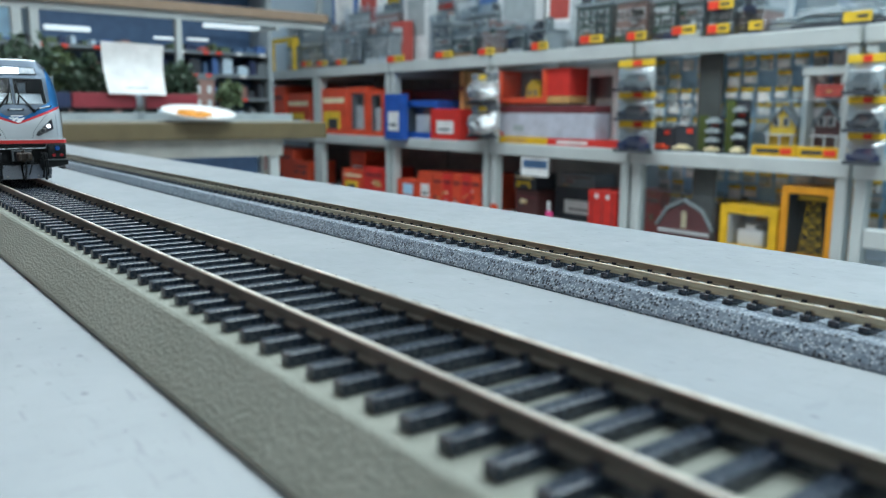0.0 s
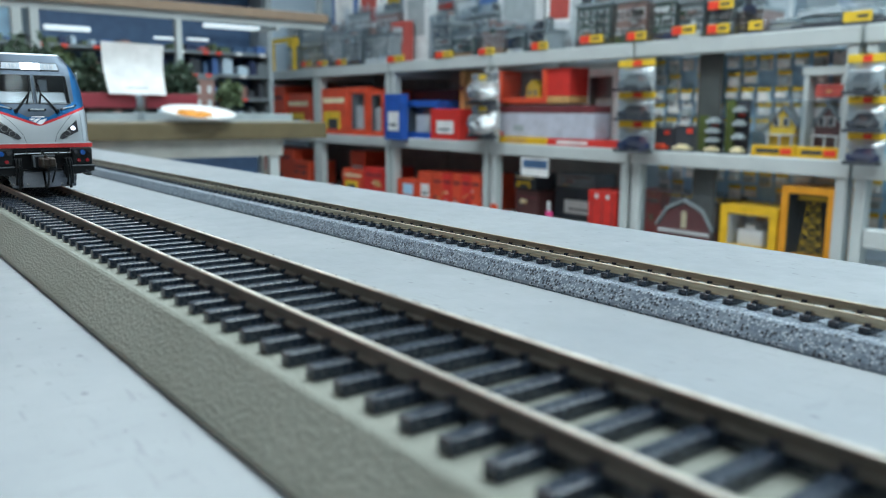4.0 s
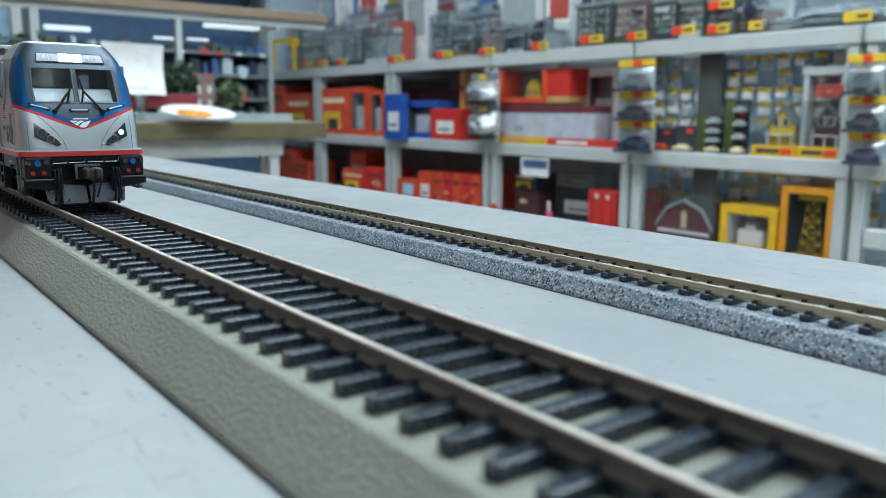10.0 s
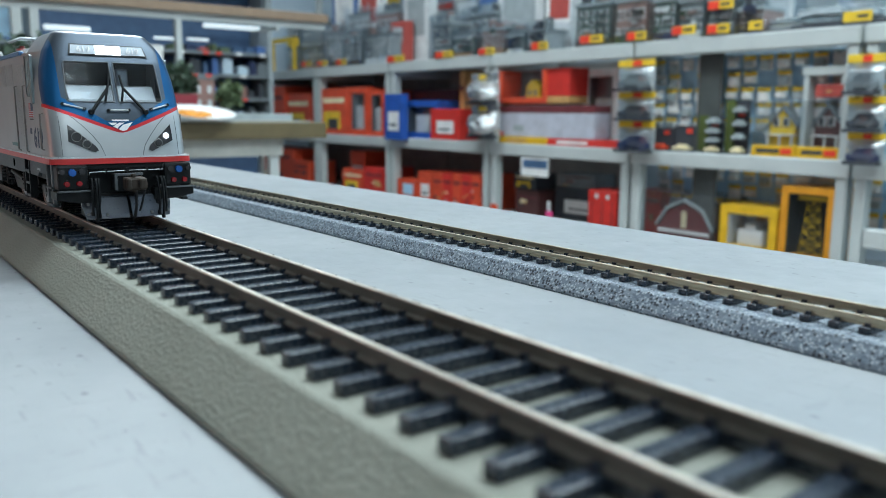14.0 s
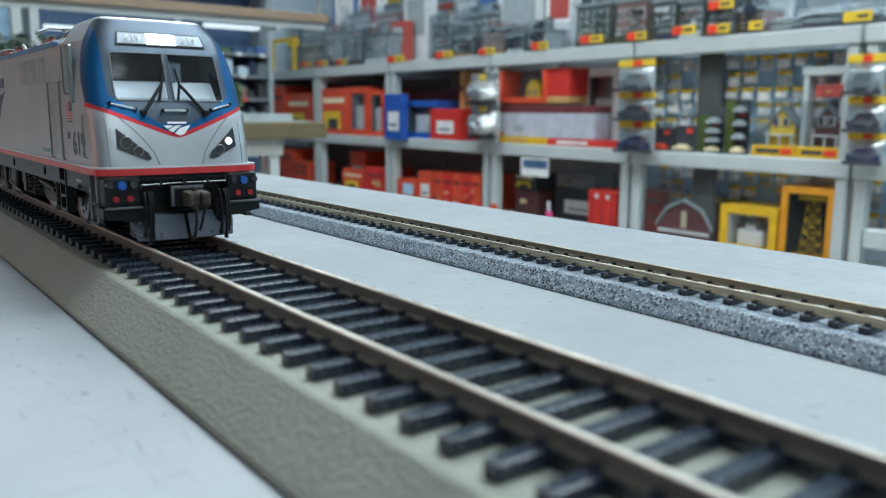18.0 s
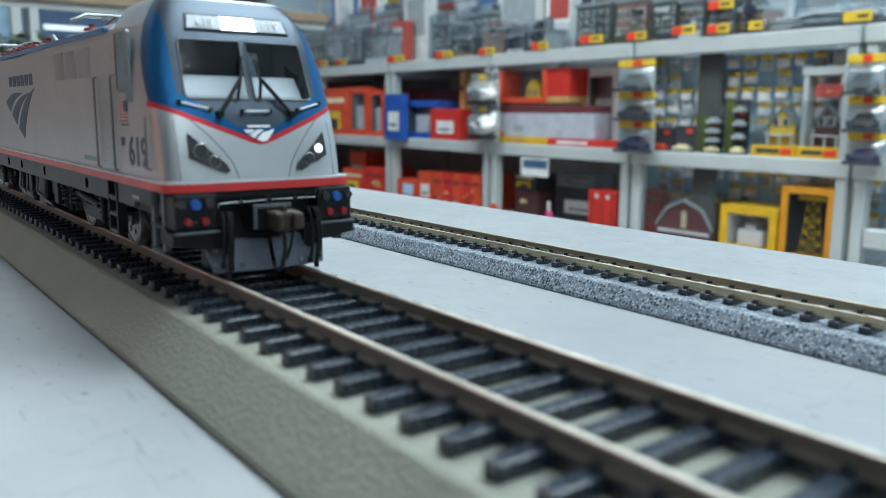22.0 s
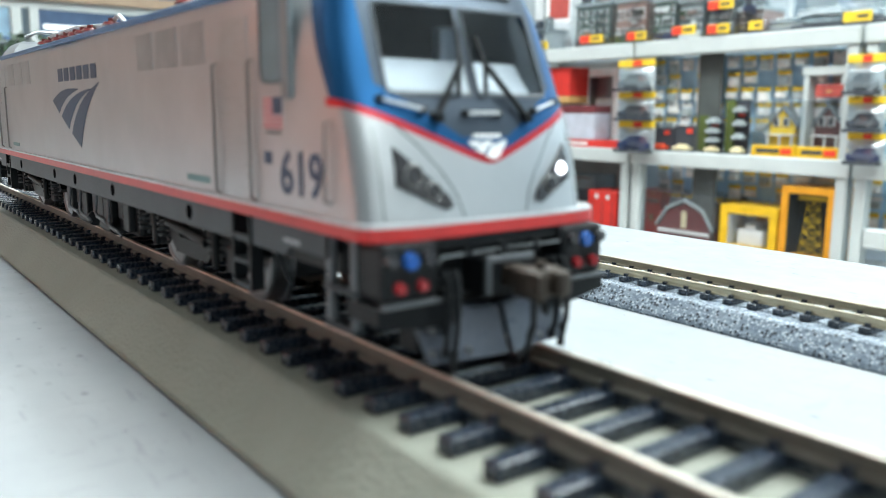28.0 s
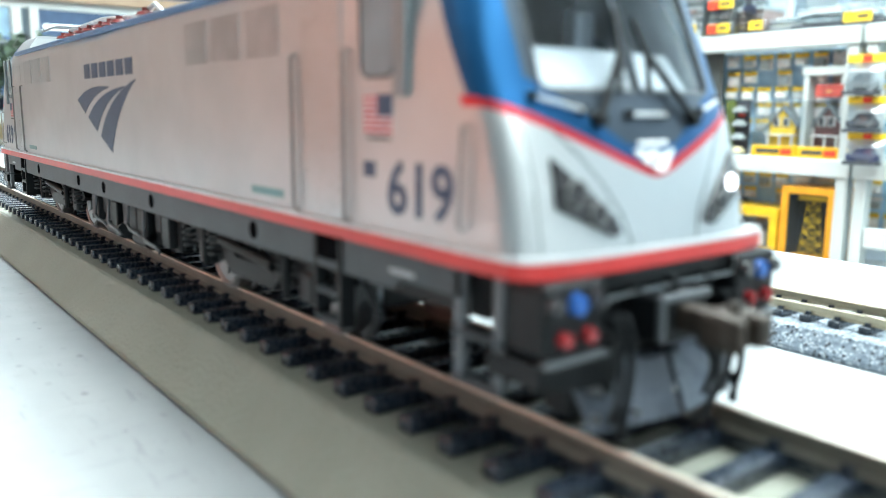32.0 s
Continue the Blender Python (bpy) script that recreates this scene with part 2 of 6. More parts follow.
def path(bm, pts, r, seg=8):
    """One bent round bar through the points."""
    pts = [Vector(q) for q in pts]
    rings = []
    up = None
    for i, q in enumerate(pts):
        t = (pts[min(i + 1, len(pts) - 1)] - pts[max(i - 1, 0)]).normalized()
        if up is None:
            up = t.orthogonal().normalized()
        side = t.cross(up)
        side = side.normalized() if side.length > 1e-6 else t.orthogonal().normalized()
        up = side.cross(t).normalized()
        rings.append([bm.verts.new(q + (math.cos(a) * side + math.sin(a) * up) * r) for a in [2 * math.pi * k / seg for k in range(seg)]])
    new_faces = []
    for a, b in zip(rings, rings[1:]):
        for k in range(seg):
            new_faces.append(bm.faces.new((a[k], a[(k + 1) % seg], b[(k + 1) % seg], b[k])))
    new_faces.append(bm.faces.new(rings[0][::-1]))
    new_faces.append(bm.faces.new(rings[-1]))
    bmesh.ops.recalc_face_normals(bm, faces=new_faces)
    return bm


def prism(bm, outline, axis, a, b, cuts=1):
    """Closed outline (two coordinates) drawn out along axis 0, 1 or 2 from a to b, in that many lengths."""
    def at(u, v, w):
        c = [u, v]
        c.insert(axis, w)
        return c
    rings = [[bm.verts.new(at(u, v, a + (b - a) * k / cuts)) for u, v in outline] for k in range(cuts + 1)]
    n = len(outline)
    made = [bm.faces.new(rings[0]), bm.faces.new(rings[-1])]
    for lo, hi in zip(rings, rings[1:]):
        for i in range(n):
            made.append(bm.faces.new((lo[i], lo[(i + 1) % n], hi[(i + 1) % n], hi[i])))
    bmesh.ops.recalc_face_normals(bm, faces=made)
    return bm


def mesh_of(name, bm, material, smooth=False):
    bm.normal_update()
    bmesh.ops.scale(bm, vec=(0.001, 0.001, 0.001), verts=bm.verts)
    me = bpy.data.meshes.new(name)
    bm.to_mesh(me)
    bm.free()
    for mt in material if isinstance(material, (list, tuple)) else [material]:
        me.materials.append(mt)
    if smooth:
        me.shade_smooth()
        me.set_sharp_from_angle(angle=radians(35))
    return me


def part(name, bm, material, parent, label="", smooth=False):
    ob = new(name, mesh_of(name, bm, material, smooth))
    ob.parent = parent
    if label:
        tagged(ob, label)
    return ob


def thing(name, label, category, group="", at=None, kind=""):
    ob = new(name)
    ob.empty_display_size = 0.02
    if at is not None:
        ob.matrix_world = at
    return tagged(ob, label, category, group, kind)


def solid(name, bm, material, label, category, group="", at=None, kind="", smooth=False):
    ob = new(name, mesh_of(name, bm, material, smooth))
    if at is not None:
        ob.matrix_world = at
    return tagged(ob, label, category, group, kind)


def written(text, size, material, parent, m, name="lettering", deep=0.05):
    """Built-in font as a thin mesh, in millimetres; m places it (text in its x, y plane)."""
    cu = bpy.data.curves.new("letters", "FONT")
    cu.body, cu.size, cu.align_x, cu.align_y, cu.extrude, cu.resolution_u = text, size, "CENTER", "CENTER", deep, 3
    cu.offset = size * 0.018
    tmp = bpy.data.objects.new("letters", cu)
    me = bpy.data.meshes.new_from_object(tmp)
    bpy.data.objects.remove(tmp)
    bpy.data.curves.remove(cu)
    me.transform(Matrix.Diagonal((0.001, 0.001, 0.001, 1)) @ m)
    me.materials.clear()
    me.materials.append(material)
    ob = new(name, me)
    ob.parent = parent
    return ob


# ---- the room ----
def room():
    x0, x1, y0, y1 = -4200, 2400, -3000, 2320
    # Unseen floor, kept pale to bounce light up into the shelves.
    solid("floor", boxes((x0, x1, y0, y1, -60, 0)), M["floor"], "unseen pale grey vinyl shop floor, light-toned for bounce", "floor", kind="structure")
    solid("ceiling", boxes((x0, x1, y0, y1, 2750, 2830)), M["ceiling"], "plain white shop ceiling", "ceiling", kind="structure")
    solid("wall_north", boxes((x0, x1, y1, y1 + 100, 0, 2750)), M["wall"], "shop wall, its blue-grey tone taking in the haze", "wall", kind="structure")
    # Unseen south, southwest and east walls; tones chosen for the loco's reflections.
    solid("wall_south", boxes((x0, x1, y0 - 100, y0, 0, 2750)), M["darkwall"], "unseen shop wall, dark to tone down the loco's reflections", "wall", kind="structure")
    solid("wall_southwest", boxes((x0 - 100, x0, y0 - 100, -301, 0, 2750)), M["beigewall"], "unseen shop wall, beige for the loco's side to reflect", "wall", kind="structure")
    solid("wall_west", boxes((x0 - 100, x0, -300, y1 + 100, 0, 2750)), M["wall"], "shop wall, its blue-grey tone taking in the haze", "wall", kind="structure")
    solid("wall_east", boxes((x1, x1 + 100, y0 - 100, y1 + 100, 0, 2750)), M["ceiling"], "unseen shop wall, white to brighten the loco's nose", "wall", kind="structure")
    # Unseen board added to put a salmon reflection on the loco's side.
    solid("wall_partition", boxes((-1720, -380, -860, -820, 0, 1600), round_by=3), M["warmreflector"], "unseen salmon board added for the loco's side to reflect", "wall", kind="structure")
    for lx, ly, lp in LAMPS:
        lamp = thing("ceiling_light", "white fluorescent ceiling fitting with two lit tubes, placed out of view", "ceiling light", "fluorescent ceiling lights", at=pose(lx, ly, CEIL))
        part("housing", boxes((-650, 650, -160, 160, -40, 0), (-650, -630, -160, 160, -95, -40), (630, 650, -160, 160, -95, -40), round_by=3), M["ceiling"], lamp)
        for s in (-70, 70):
            part("tube", tube(bmesh.new(), (-620, s, -70), (620, s, -70), 13, seg=12), M["tube"], lamp, smooth=True)


room()


# ---- layout table ----
def layout_table():
    t = thing("layout_table", "long white-painted plywood model railway table, scuffed", "table", at=pose(0, 0, TABLE))
    part("tabletop", boxes((-1250, 900, -130, 236.1, -19, 0), round_by=1.2), M["table"], t)
    part("apron", boxes((-1248, 898, 203, 223, -90, -19.2)), M["shelf"], t)
    part("apron", boxes((-1248, 898, -115, -95, -90, -19.2)), M["shelf"], t)
    for x in (-1200, -200, 820):
        for y in (-60, 180):
            part("leg", boxes((x - 25, x + 25, y - 25, y + 25, -906, -19.4), round_by=2), M["shelf"], t)
    return t


layout_table()


# ---- the two tracks ----
def roadbed(name, label, prof, material, y):
    ob = thing(name, label, "roadbed", at=pose(0, y, TABLE))
    top = max(v for u, v in prof)
    for s in (-1, 1):
        half = [(u, v) for u, v in prof[1:] + prof[:1] if u * s > 0]
        half = half + [(0, top), (0, 0)] if s > 0 else half + [(0, 0), (0, top)]
        part("foam_strip", prism(bmesh.new(), half, 0, -1240, 880, 60), material, ob)
    return ob


def rail_bar(y, top, high, head, foot, x0=-1238, x1=878):
    """Rail section: foot, web and the sides of the head."""
    h, w, f, b = head / 2, head * 0.22, foot / 2, top - high
    prof = [(y - f, b), (y + f, b), (y + f, b + 0.12 * high), (y + w, b + 0.24 * high), (y + w, top - 0.34 * high), (y + h, top - 0.26 * high), (y + h, top - 0.101 * high),
            (y - h, top - 0.101 * high), (y - h, top - 0.26 * high), (y - w, top - 0.34 * high), (y - w, b + 0.24 * high), (y - f, b + 0.12 * high)]
    return prism(bmesh.new(), prof, 0, x0, x1, 120)


def rail_head(y, top, high, head, x0=-1238, x1=878):
    """Polished running surface with rounded shoulders."""
    h = head / 2
    prof = [(y + h, top - 0.1 * high), (y + h * 0.85, top - 0.03 * high), (y + h * 0.6, top), (y - h * 0.6, top), (y - h * 0.85, top - 0.03 * high), (y - h, top - 0.1 * high)]
    return prism(bmesh.new(), prof, 0, x0, x1, 120)


def track(name, label, y, top, rail_h, gauge, head, tie_half, tie_w, tie_h, pitch, first, count, rail_mat):
    t = thing(name, label, "track", at=pose(0, y, TABLE))
    s = gauge / 2 + head / 2
    for side in (-s, s):
        part("rail", rail_bar(side, top, rail_h, head, head * 1.5), rail_mat, t)
        part("rail_head", rail_head(side, top, rail_h, head), M["shine"] if gauge > 10 else M["brass"], t, "worn rail head, bright on top")
    zt = top - rail_h
    for side in (-s, s) if gauge > 10 else ():
        part("tie_web", prism(bmesh.new(), [(side - head * 0.8, zt - tie_h * 0.75), (side + head * 0.8, zt - tie_h * 0.75), (side + head * 0.8, zt - 0.05), (side - head * 0.8, zt - 0.05)], 0, -1238, 878, 80), M["tie"], t, "black plastic strip under the rail")
    bm = bmesh.new()
    box(bm, -tie_w / 2, tie_w / 2, -tie_half, tie_half, zt - tie_h, zt, round_by=0.13 * tie_w)
    k = head
    for side in (-s, s):
        for d in (-1, 1):
            box(bm, -tie_w * 0.22, tie_w * 0.22, side + d * k * 0.85 - k * 0.5, side + d * k * 0.85 + k * 0.5, zt, zt + rail_h * 0.3)
    me = mesh_of("tie", bm, M["tie"])
    for i in range(count):
        ob = new("tie", me)
        ob.parent = t
        ob.location = ((first - i * pitch) / 1000, 0, 0)
    return t


PROF1 = [(-24.0, 0), (24.0, 0), (24.6, 0.6), (24.4, 1.3), (23.4, 2.6), (18.2, 8.7), (17.6, 9.0), (-17.6, 9.0), (-18.2, 8.7), (-23.4, 2.6), (-24.4, 1.3), (-24.6, 0.6)]
PROF2 = [(-12.0, 0), (12.0, 0), (12.2, 0.4), (12.0, 1.0), (9.7, 4.15), (9.3, 4.4), (-9.3, 4.4), (-9.7, 4.15), (-12.0, 1.0), (-12.2, 0.4)]
roadbed("foam_roadbed", "grey-green embossed foam roadbed on the table", PROF1, M["foam"], MID)
roadbed("foam_roadbed", "dark grey speckled foam roadbed on the table", PROF2, M["speckle"], NMID)
track("model_track", "black-sleepered model track with dull nickel rails", MID, 13.5, 2.55, 16.5, 0.9, 15.8, 2.5, 1.95, 6.974, 450, 240, M["rail"])
track("narrow_track", "fine model track with brass-coloured rails", NMID, 7.45, 1.75, 7.88, 0.66, 6.3, 2.2, 1.3, 5.43, 333, 280, M["brass"])


# ---- the locomotive; x forward from the nose, y across, z above the rail ----
LEN = 241.0
NOSE_Z = (14.0, 17.0, 18.5, 23.0, 28.0, 32.0, 41.0, 45.5, 48.7, 49.2, 49.4)
NOSE_X = (1.2, 1.2, 0.9, 0.0, -1.6, -3.6, -7.2, -9.8, -12.6, -13.6, -15.6)
WIDE_Z = (14.0, 33.0, 36.0, 40.0, 44.0, 47.0, 48.7, 49.4)
WIDE_Y = (17.15, 17.15, 17.0, 16.3, 14.9, 13.1, 11.8, 10.8)


def nose_half(z):
    return float(np.interp(z, WIDE_Z, WIDE_Y))


def nose_at(y, z):
    """x of the nose surface."""
    a = min(1.0, abs(y) / nose_half(z))
    n = 3.1 + max(0.0, z - 40) * 0.25
    return float(np.interp(z, NOSE_Z, NOSE_X)) - 5.4 * (1 - (1 - a ** n) ** (1 / n))


def nose_outline(outline, off, thick=0.3):
    """A sheet with a given outline (y, z), following the nose."""
    bm = bmesh.new()
    f = bm.faces.new([bm.verts.new((0, y, z)) for y, z in outline])
    bmesh.ops.triangulate(bm, faces=[f])
    bmesh.ops.subdivide_edges(bm, edges=bm.edges[:], cuts=3, use_grid_fill=True)
    for w in bm.verts:
        w.co.x = nose_at(w.co.y, w.co.z) + off
    faces, rim = bm.faces[:], [e for e in bm.edges if e.is_boundary]
    front = {w: bm.verts.new((w.co.x + thick, w.co.y, w.co.z)) for w in bm.verts[:]}
    for fc in faces:
        bm.faces.new([front[w] for w in fc.verts])
    for e in rim:
        a, b = e.verts
        bm.faces.new((a, b, front[b], front[a]))
    bmesh.ops.recalc_face_normals(bm, faces=bm.faces)
    return bm


COLS = [-1.0, -0.995, -0.98, -0.95, -0.9, -0.84, -0.77, -0.70, -0.55, -0.4, -0.2, -0.045, 0.045, 0.2, 0.4, 0.55, 0.70, 0.77, 0.84, 0.9, 0.95, 0.98, 0.995, 1.0]
ROWS = [15.3, 17.0, 18.5, 20.5, 23.0, 25.5, 28.0, 29.6, 31.0, 32.6, 35.0, 37.0, 39.0, 41.2, 42.3, 44.0, 45.5, 47.0, 48.0, 48.7, 49.2, 49.4]
BODY_X = (-120.5, -90.0, -60.0, -40.0, -26.0, -22.0, -18.0, -14.0)
HUMP_X = (-34.0, -30.0, -26.0, -22.0, -18.0)


def body_shell():
    bm = bmesh.new()

    def outline(z):
        w = nose_half(z)
        front = [(nose_at(a * w, z), a * w) for a in COLS]
        near = []
        xs = BODY_X if z <= 44.0 else HUMP_X
        for x in xs:
            if x > front[0][0] - 1.5:
                continue
            k = min(1.0, max(0.0, (x + 30) / 14)) if z <= 44 else 1.0
            k = k * k * (3 - 2 * k)
            full = 17.15 if z < 42 else 17.15 - (z - 42) * 0.25
            near.append((x if z <= 44 else x - (49.4 - z) * 0.2, -(full + (w - full) * k)))
        while len(near) < (len(BODY_X) if z <= 44 else len(HUMP_X)):
            near.append(((near[-1][0] + front[0][0]) / 2, (near[-1][1] + front[0][1]) / 2))
        far = [(x, -y) for x, y in reversed(near)]
        return near + front + far
    low, high = [z for z in ROWS if z <= 44], [z for z in ROWS if z >= 44]
    n0 = len(BODY_X)
    prev = None
    for z in low:
        row = [bm.verts.new((x, y, z)) for x, y in outline(z)]
        if prev:
            zm = (z + zp) / 2
            for i in range(len(row) - 1):
                c = i - n0
                if 0 <= c < len(COLS) - 1 and 31.0 < zm < 41.2 and abs(COLS[c] + COLS[c + 1]) / 2 < 0.70 and not (COLS[c] < 0 < COLS[c + 1]):
                    continue
                bm.faces.new((prev[i], prev[i + 1], row[i + 1], row[i]))
        prev, zp = row, z
    prev = None
    for z in high:
        pts = outline(z + 0.001)
        row = [bm.verts.new((x, y, z)) for x, y in pts]
        n = len(row)
        if prev:
            for i in range(n):
                bm.faces.new((prev[i], prev[(i + 1) % n], row[(i + 1) % n], row[i]))
        prev = row
    bm.faces.new(prev)
    # roof deck between the hump and the middle
    deck = [bm.verts.new(c) for c in ((-120.5, -16.65, 44), (-30, -16.65, 44), (-30, 16.65, 44), (-120.5, 16.65, 44))]
    bm.faces.new(deck)
    # the other half, turned about the middle
    r = bmesh.ops.duplicate(bm, geom=bm.verts[:] + bm.edges[:] + bm.faces[:])
    bmesh.ops.rotate(bm, cent=(-LEN / 2, 0, 0), matrix=Matrix.Rotation(math.pi, 3, "Z"), verts=[g for g in r["geom"] if isinstance(g, bmesh.types.BMVert)])
    bmesh.ops.remove_doubles(bm, verts=bm.verts[:], dist=0.01)
    bmesh.ops.recalc_face_normals(bm, faces=bm.faces)
    return bm


def belt(z0, z1, out, x_in=None):
    """A band round the whole body, out mm proud."""
    bm = bmesh.new()

    def ring(z):
        w = 17.15 + out
        front = [(1.2 - 4.4 * (1 - (1 - abs(a) ** 4.0) ** (1 / 4.0)) + out, a * w) for a in COLS]
        back = [(-LEN - x, -y) for x, y in front]
        return front + back
    lo, hi = ring(z0), ring(z1)
    a = [bm.verts.new((x, y, z0)) for x, y in lo]
    b = [bm.verts.new((x, y, z1)) for x, y in hi]
    n = len(a)
    for i in range(n):
        bm.faces.new((a[i], a[(i + 1) % n], b[(i + 1) % n], b[i]))
    bm.faces.new(a)
    bm.faces.new(b)
    bmesh.ops.recalc_face_normals(bm, faces=bm.faces)
    return bm


def build_loco():
    L = thing("model_locomotive", "silver and blue electric model locomotive running on the black-sleepered track", "locomotive")
    part("body_shell", body_shell(), M["livery"], L, "satin silver body with blue cab and red-edged V", smooth=True)
    part("red_stripe", belt(15.35, 16.75, 0.75), M["red"], L, "raised red waist stripe")
    part("stripe_ledge", belt(16.76, 17.1, 0.7), M["silver"], L)
    part("roof_edge", boxes((-209, -32, -17.3, -16.0, 43.6, 44.7), round_by=0.3), M["roofblue"], L, "blue roof edge trim")
    part("roof_edge", boxes((-209, -32, 16.0, 17.3, 43.6, 44.7), round_by=0.3), M["roofblue"], L, "blue roof edge trim")
    for s in (-1, 1):
        y0, y1 = sorted((s * 16.2, s * 17.1))
        bm = bmesh.new()
        prism(bm, [(-232, 15.3), (-8, 15.3), (-8, 12.4), (-18, 12.4), (-19, 11.3), (-222, 11.3), (-223, 12.4), (-232, 12.4)], 1, y0, y1)
        part("sill", bm, M["sidesill"], L, "dark grey side sill")
        for x in (-52.4, -95.0, -125.4, -146.0, -188.6):
            y = s * 17.05
            part("jack_socket", tube(bmesh.new(), (x, y, 13.3), (x, y + s * 0.14, 13.3), 1.2, seg=16), M["hole"], L, "black disc painted as the dark of a jacking hole")
    part("underframe", boxes((-233, -6, -15.5, 15.5, 10.5, 15.2)), M["black"], L)
    # cab inside, windscreen
    for end in (0, 1):
        turn = Matrix.Rotation(math.pi, 4, "Z") if end else Matrix.Identity(4)
        shift = Matrix.Translation((-LEN, 0, 0)) @ turn if end else Matrix.Identity(4)

        def P(name, bm, material, label="", smooth=False):
            bmesh.ops.transform(bm, matrix=shift, verts=bm.verts)
            return part(name, bm, material, L, label, smooth)
        P("cab_bulkhead", boxes((-27, -26, -15, 15, 16, 44)), M["dark"])
        P("dashboard", prism(bmesh.new(), [(-5.6, 30.4), (-5.7, 31.6), (-8.6, 35.1), (-13, 35.5), (-13, 30.4)], 1, -11.0, 11.0), M["desk"], "pale grey driver's desk")
        P("driver_seat", boxes((-16.5, -14.5, 3.4, 6.6, 30, 40.0), (-16.5, -13.2, 3.0, 7.0, 30, 33), round_by=0.5), M["silver"])
        for s in (-1, 1):
            gl = P("windscreen", nose_outline([(s * 0.5, 31.1), (s * 11.8, 31.1), (s * 11.3, 41.1), (s * 0.5, 41.1)], -0.25, 0.15), M["glass"], "dark tinted windscreen pane")
            gl.visible_shadow = False
            P("wiper", wiper(s), M["black"])
            P("headlamp_unit", nose_outline([(s * 12.9, 25.2), (s * 13.1, 21.0), (s * 7.2, 18.3), (s * 6.3, 18.7), (s * 6.9, 19.9)], 0.12, 0.3), M["headglass"], "smoked triangular headlamp cluster")
            for ly, lz, r in ((11.2, 22.2, 1.2), (9.0, 20.4, 1.0)):
                x = nose_at(ly, lz)
                lit = end == 0 and s > 0 and ly > 10
                r = 0.86 if lit else r
                bm = bmesh.new()
                tube(bm, (x - 0.6, s * ly, lz), (x + 0.75, s * (ly + 0.12), lz + 0.1), r, r * 0.85, seg=20)
                P("lamp_lens", bm, M["ditchlamp"] if lit else M["headglass"], "lit white lamp" if lit else "", smooth=True)
                bm = bmesh.new()
                ring_at(bm, (x + 0.6, s * ly, lz), r, 0.13)
                P("lamp_ring", bm, M["rodgrey"], smooth=True)
            seam = bmesh.new()
            path(seam, [Vector((nose_at(q, z), s * q, z)) for q, z in ((16.0, 29.7), (14.2, 28.9), (12.0, 27.5), (9.6, 25.2), (7.4, 22.6), (5.6, 20.0), (4.7, 17.3))], 0.075, seg=6)
            P("panel_seam", seam, M["sill"])
            P("panel_seam", path(bmesh.new(), [Vector((nose_at(14.6, z), s * 14.6, z)) for z in (17.3, 20, 23, 26, 28.8)], 0.06, seg=6), M["sill"])
            # marker light box
            yb = (9.6, 16.8) if s > 0 else (-16.8, -9.6)
            P("marker_box", boxes((-2.5, 2.6, yb[0], yb[1], 8.9, 15.2), round_by=0.6), M["black"], "dark marker light housing")
            P("bumper_block", prism(bmesh.new(), [(s * 6.8, 8.6), (s * 17.3, 8.6), (s * 17.3, 6.6), (s * 11.5, 5.6), (s * 6.8, 5.6)], 0, -4.0, 2.4), M["black"])
            P("bumper_lip", boxes((2.0, 3.1, min(s * 9.4, s * 17.0), max(s * 9.4, s * 17.0), 8.45, 8.9), round_by=0.12), M["stepgrey"], "worn grey bumper lip")
            for ly, lz, r, mt in ((14.8, 10.6, 0.76, "redlens"), (11.9, 10.6, 0.76, "redlens"), (13.4, 13.4, 1.02, "bluelens"), (11.1, 13.6, 0.9, "headglass"), (15.9, 13.6, 0.8, "headglass")):
                bm = bmesh.new()
                tube(bm, (2.3, s * ly, lz), (3.3, s * ly, lz), r, r * 0.85, seg=16)
                P("marker_lens", bm, M[mt], {"redlens": "dark red marker lens", "bluelens": "blue marker lens"}.get(mt, ""), smooth=True)
            for x0, x1 in ((-9, -7.8), (-3.6, -2.4)):
                P("step_post", boxes((x0, x1, s * 16.6 - 0.5, s * 16.6 + 0.5, 4.6, 15.2), round_by=0.15), M["stepgrey"])
            for z0, z1 in ((4.5, 5.3), (9.0, 9.6)):
                P("step", boxes((-9, -2.4, s * 16.6 - 0.8, s * 16.6 + 0.8, z0, z1), round_by=0.15), M["sill"])
            for q, reach, foot in ((7.4, 3.6, 2.0), (8.2, 4.4, 1.0), (9.0, 3.9, 2.6)):
                bm = bmesh.new()
                path(bm, [(1.4, s * q, 11.4), (reach - 0.6, s * q, 11.6), (reach, s * (q + 0.1), 10.4), (reach + 0.3, s * (q + 0.2), 7.0), (reach, s * (q + 0.3), 4.0), (reach - 0.5, s * (q + 0.2), foot)], 0.32)
                tube(bm, (reach - 0.5, s * (q + 0.2), foot + 0.7), (reach - 0.5, s * (q + 0.2), foot - 0.3), 0.48, seg=8)
                P("brake_hose", bm, M["black"], "black rubber brake hose", smooth=True)
            P("plow_blade", plow(s), M["plow"], "blue-grey snow plough blade")
            for by, bz in ((10.1, 2.6), (5.6, 2.4), (10.1, 5.2)):
                P("plow_bolt", tube(bmesh.new(), (2.6 - by * 0.16, s * by, bz), (4.3 - by * 0.16, s * by, bz), 0.38, seg=10), M["steel"])
            P("plow_bracket", boxes((0.6, 1.8, s * 7.8 - 0.6, s * 7.8 + 0.6, 3.2, 9.5), round_by=0.2), M["black"])
            rod = bmesh.new()
            path(rod, [(nose_at(13.2, 30.4) + 0.5, s * 13.2, 30.4), (nose_at(8.4, 29.2) + 0.6, s * 8.4, 29.2)], 0.22)
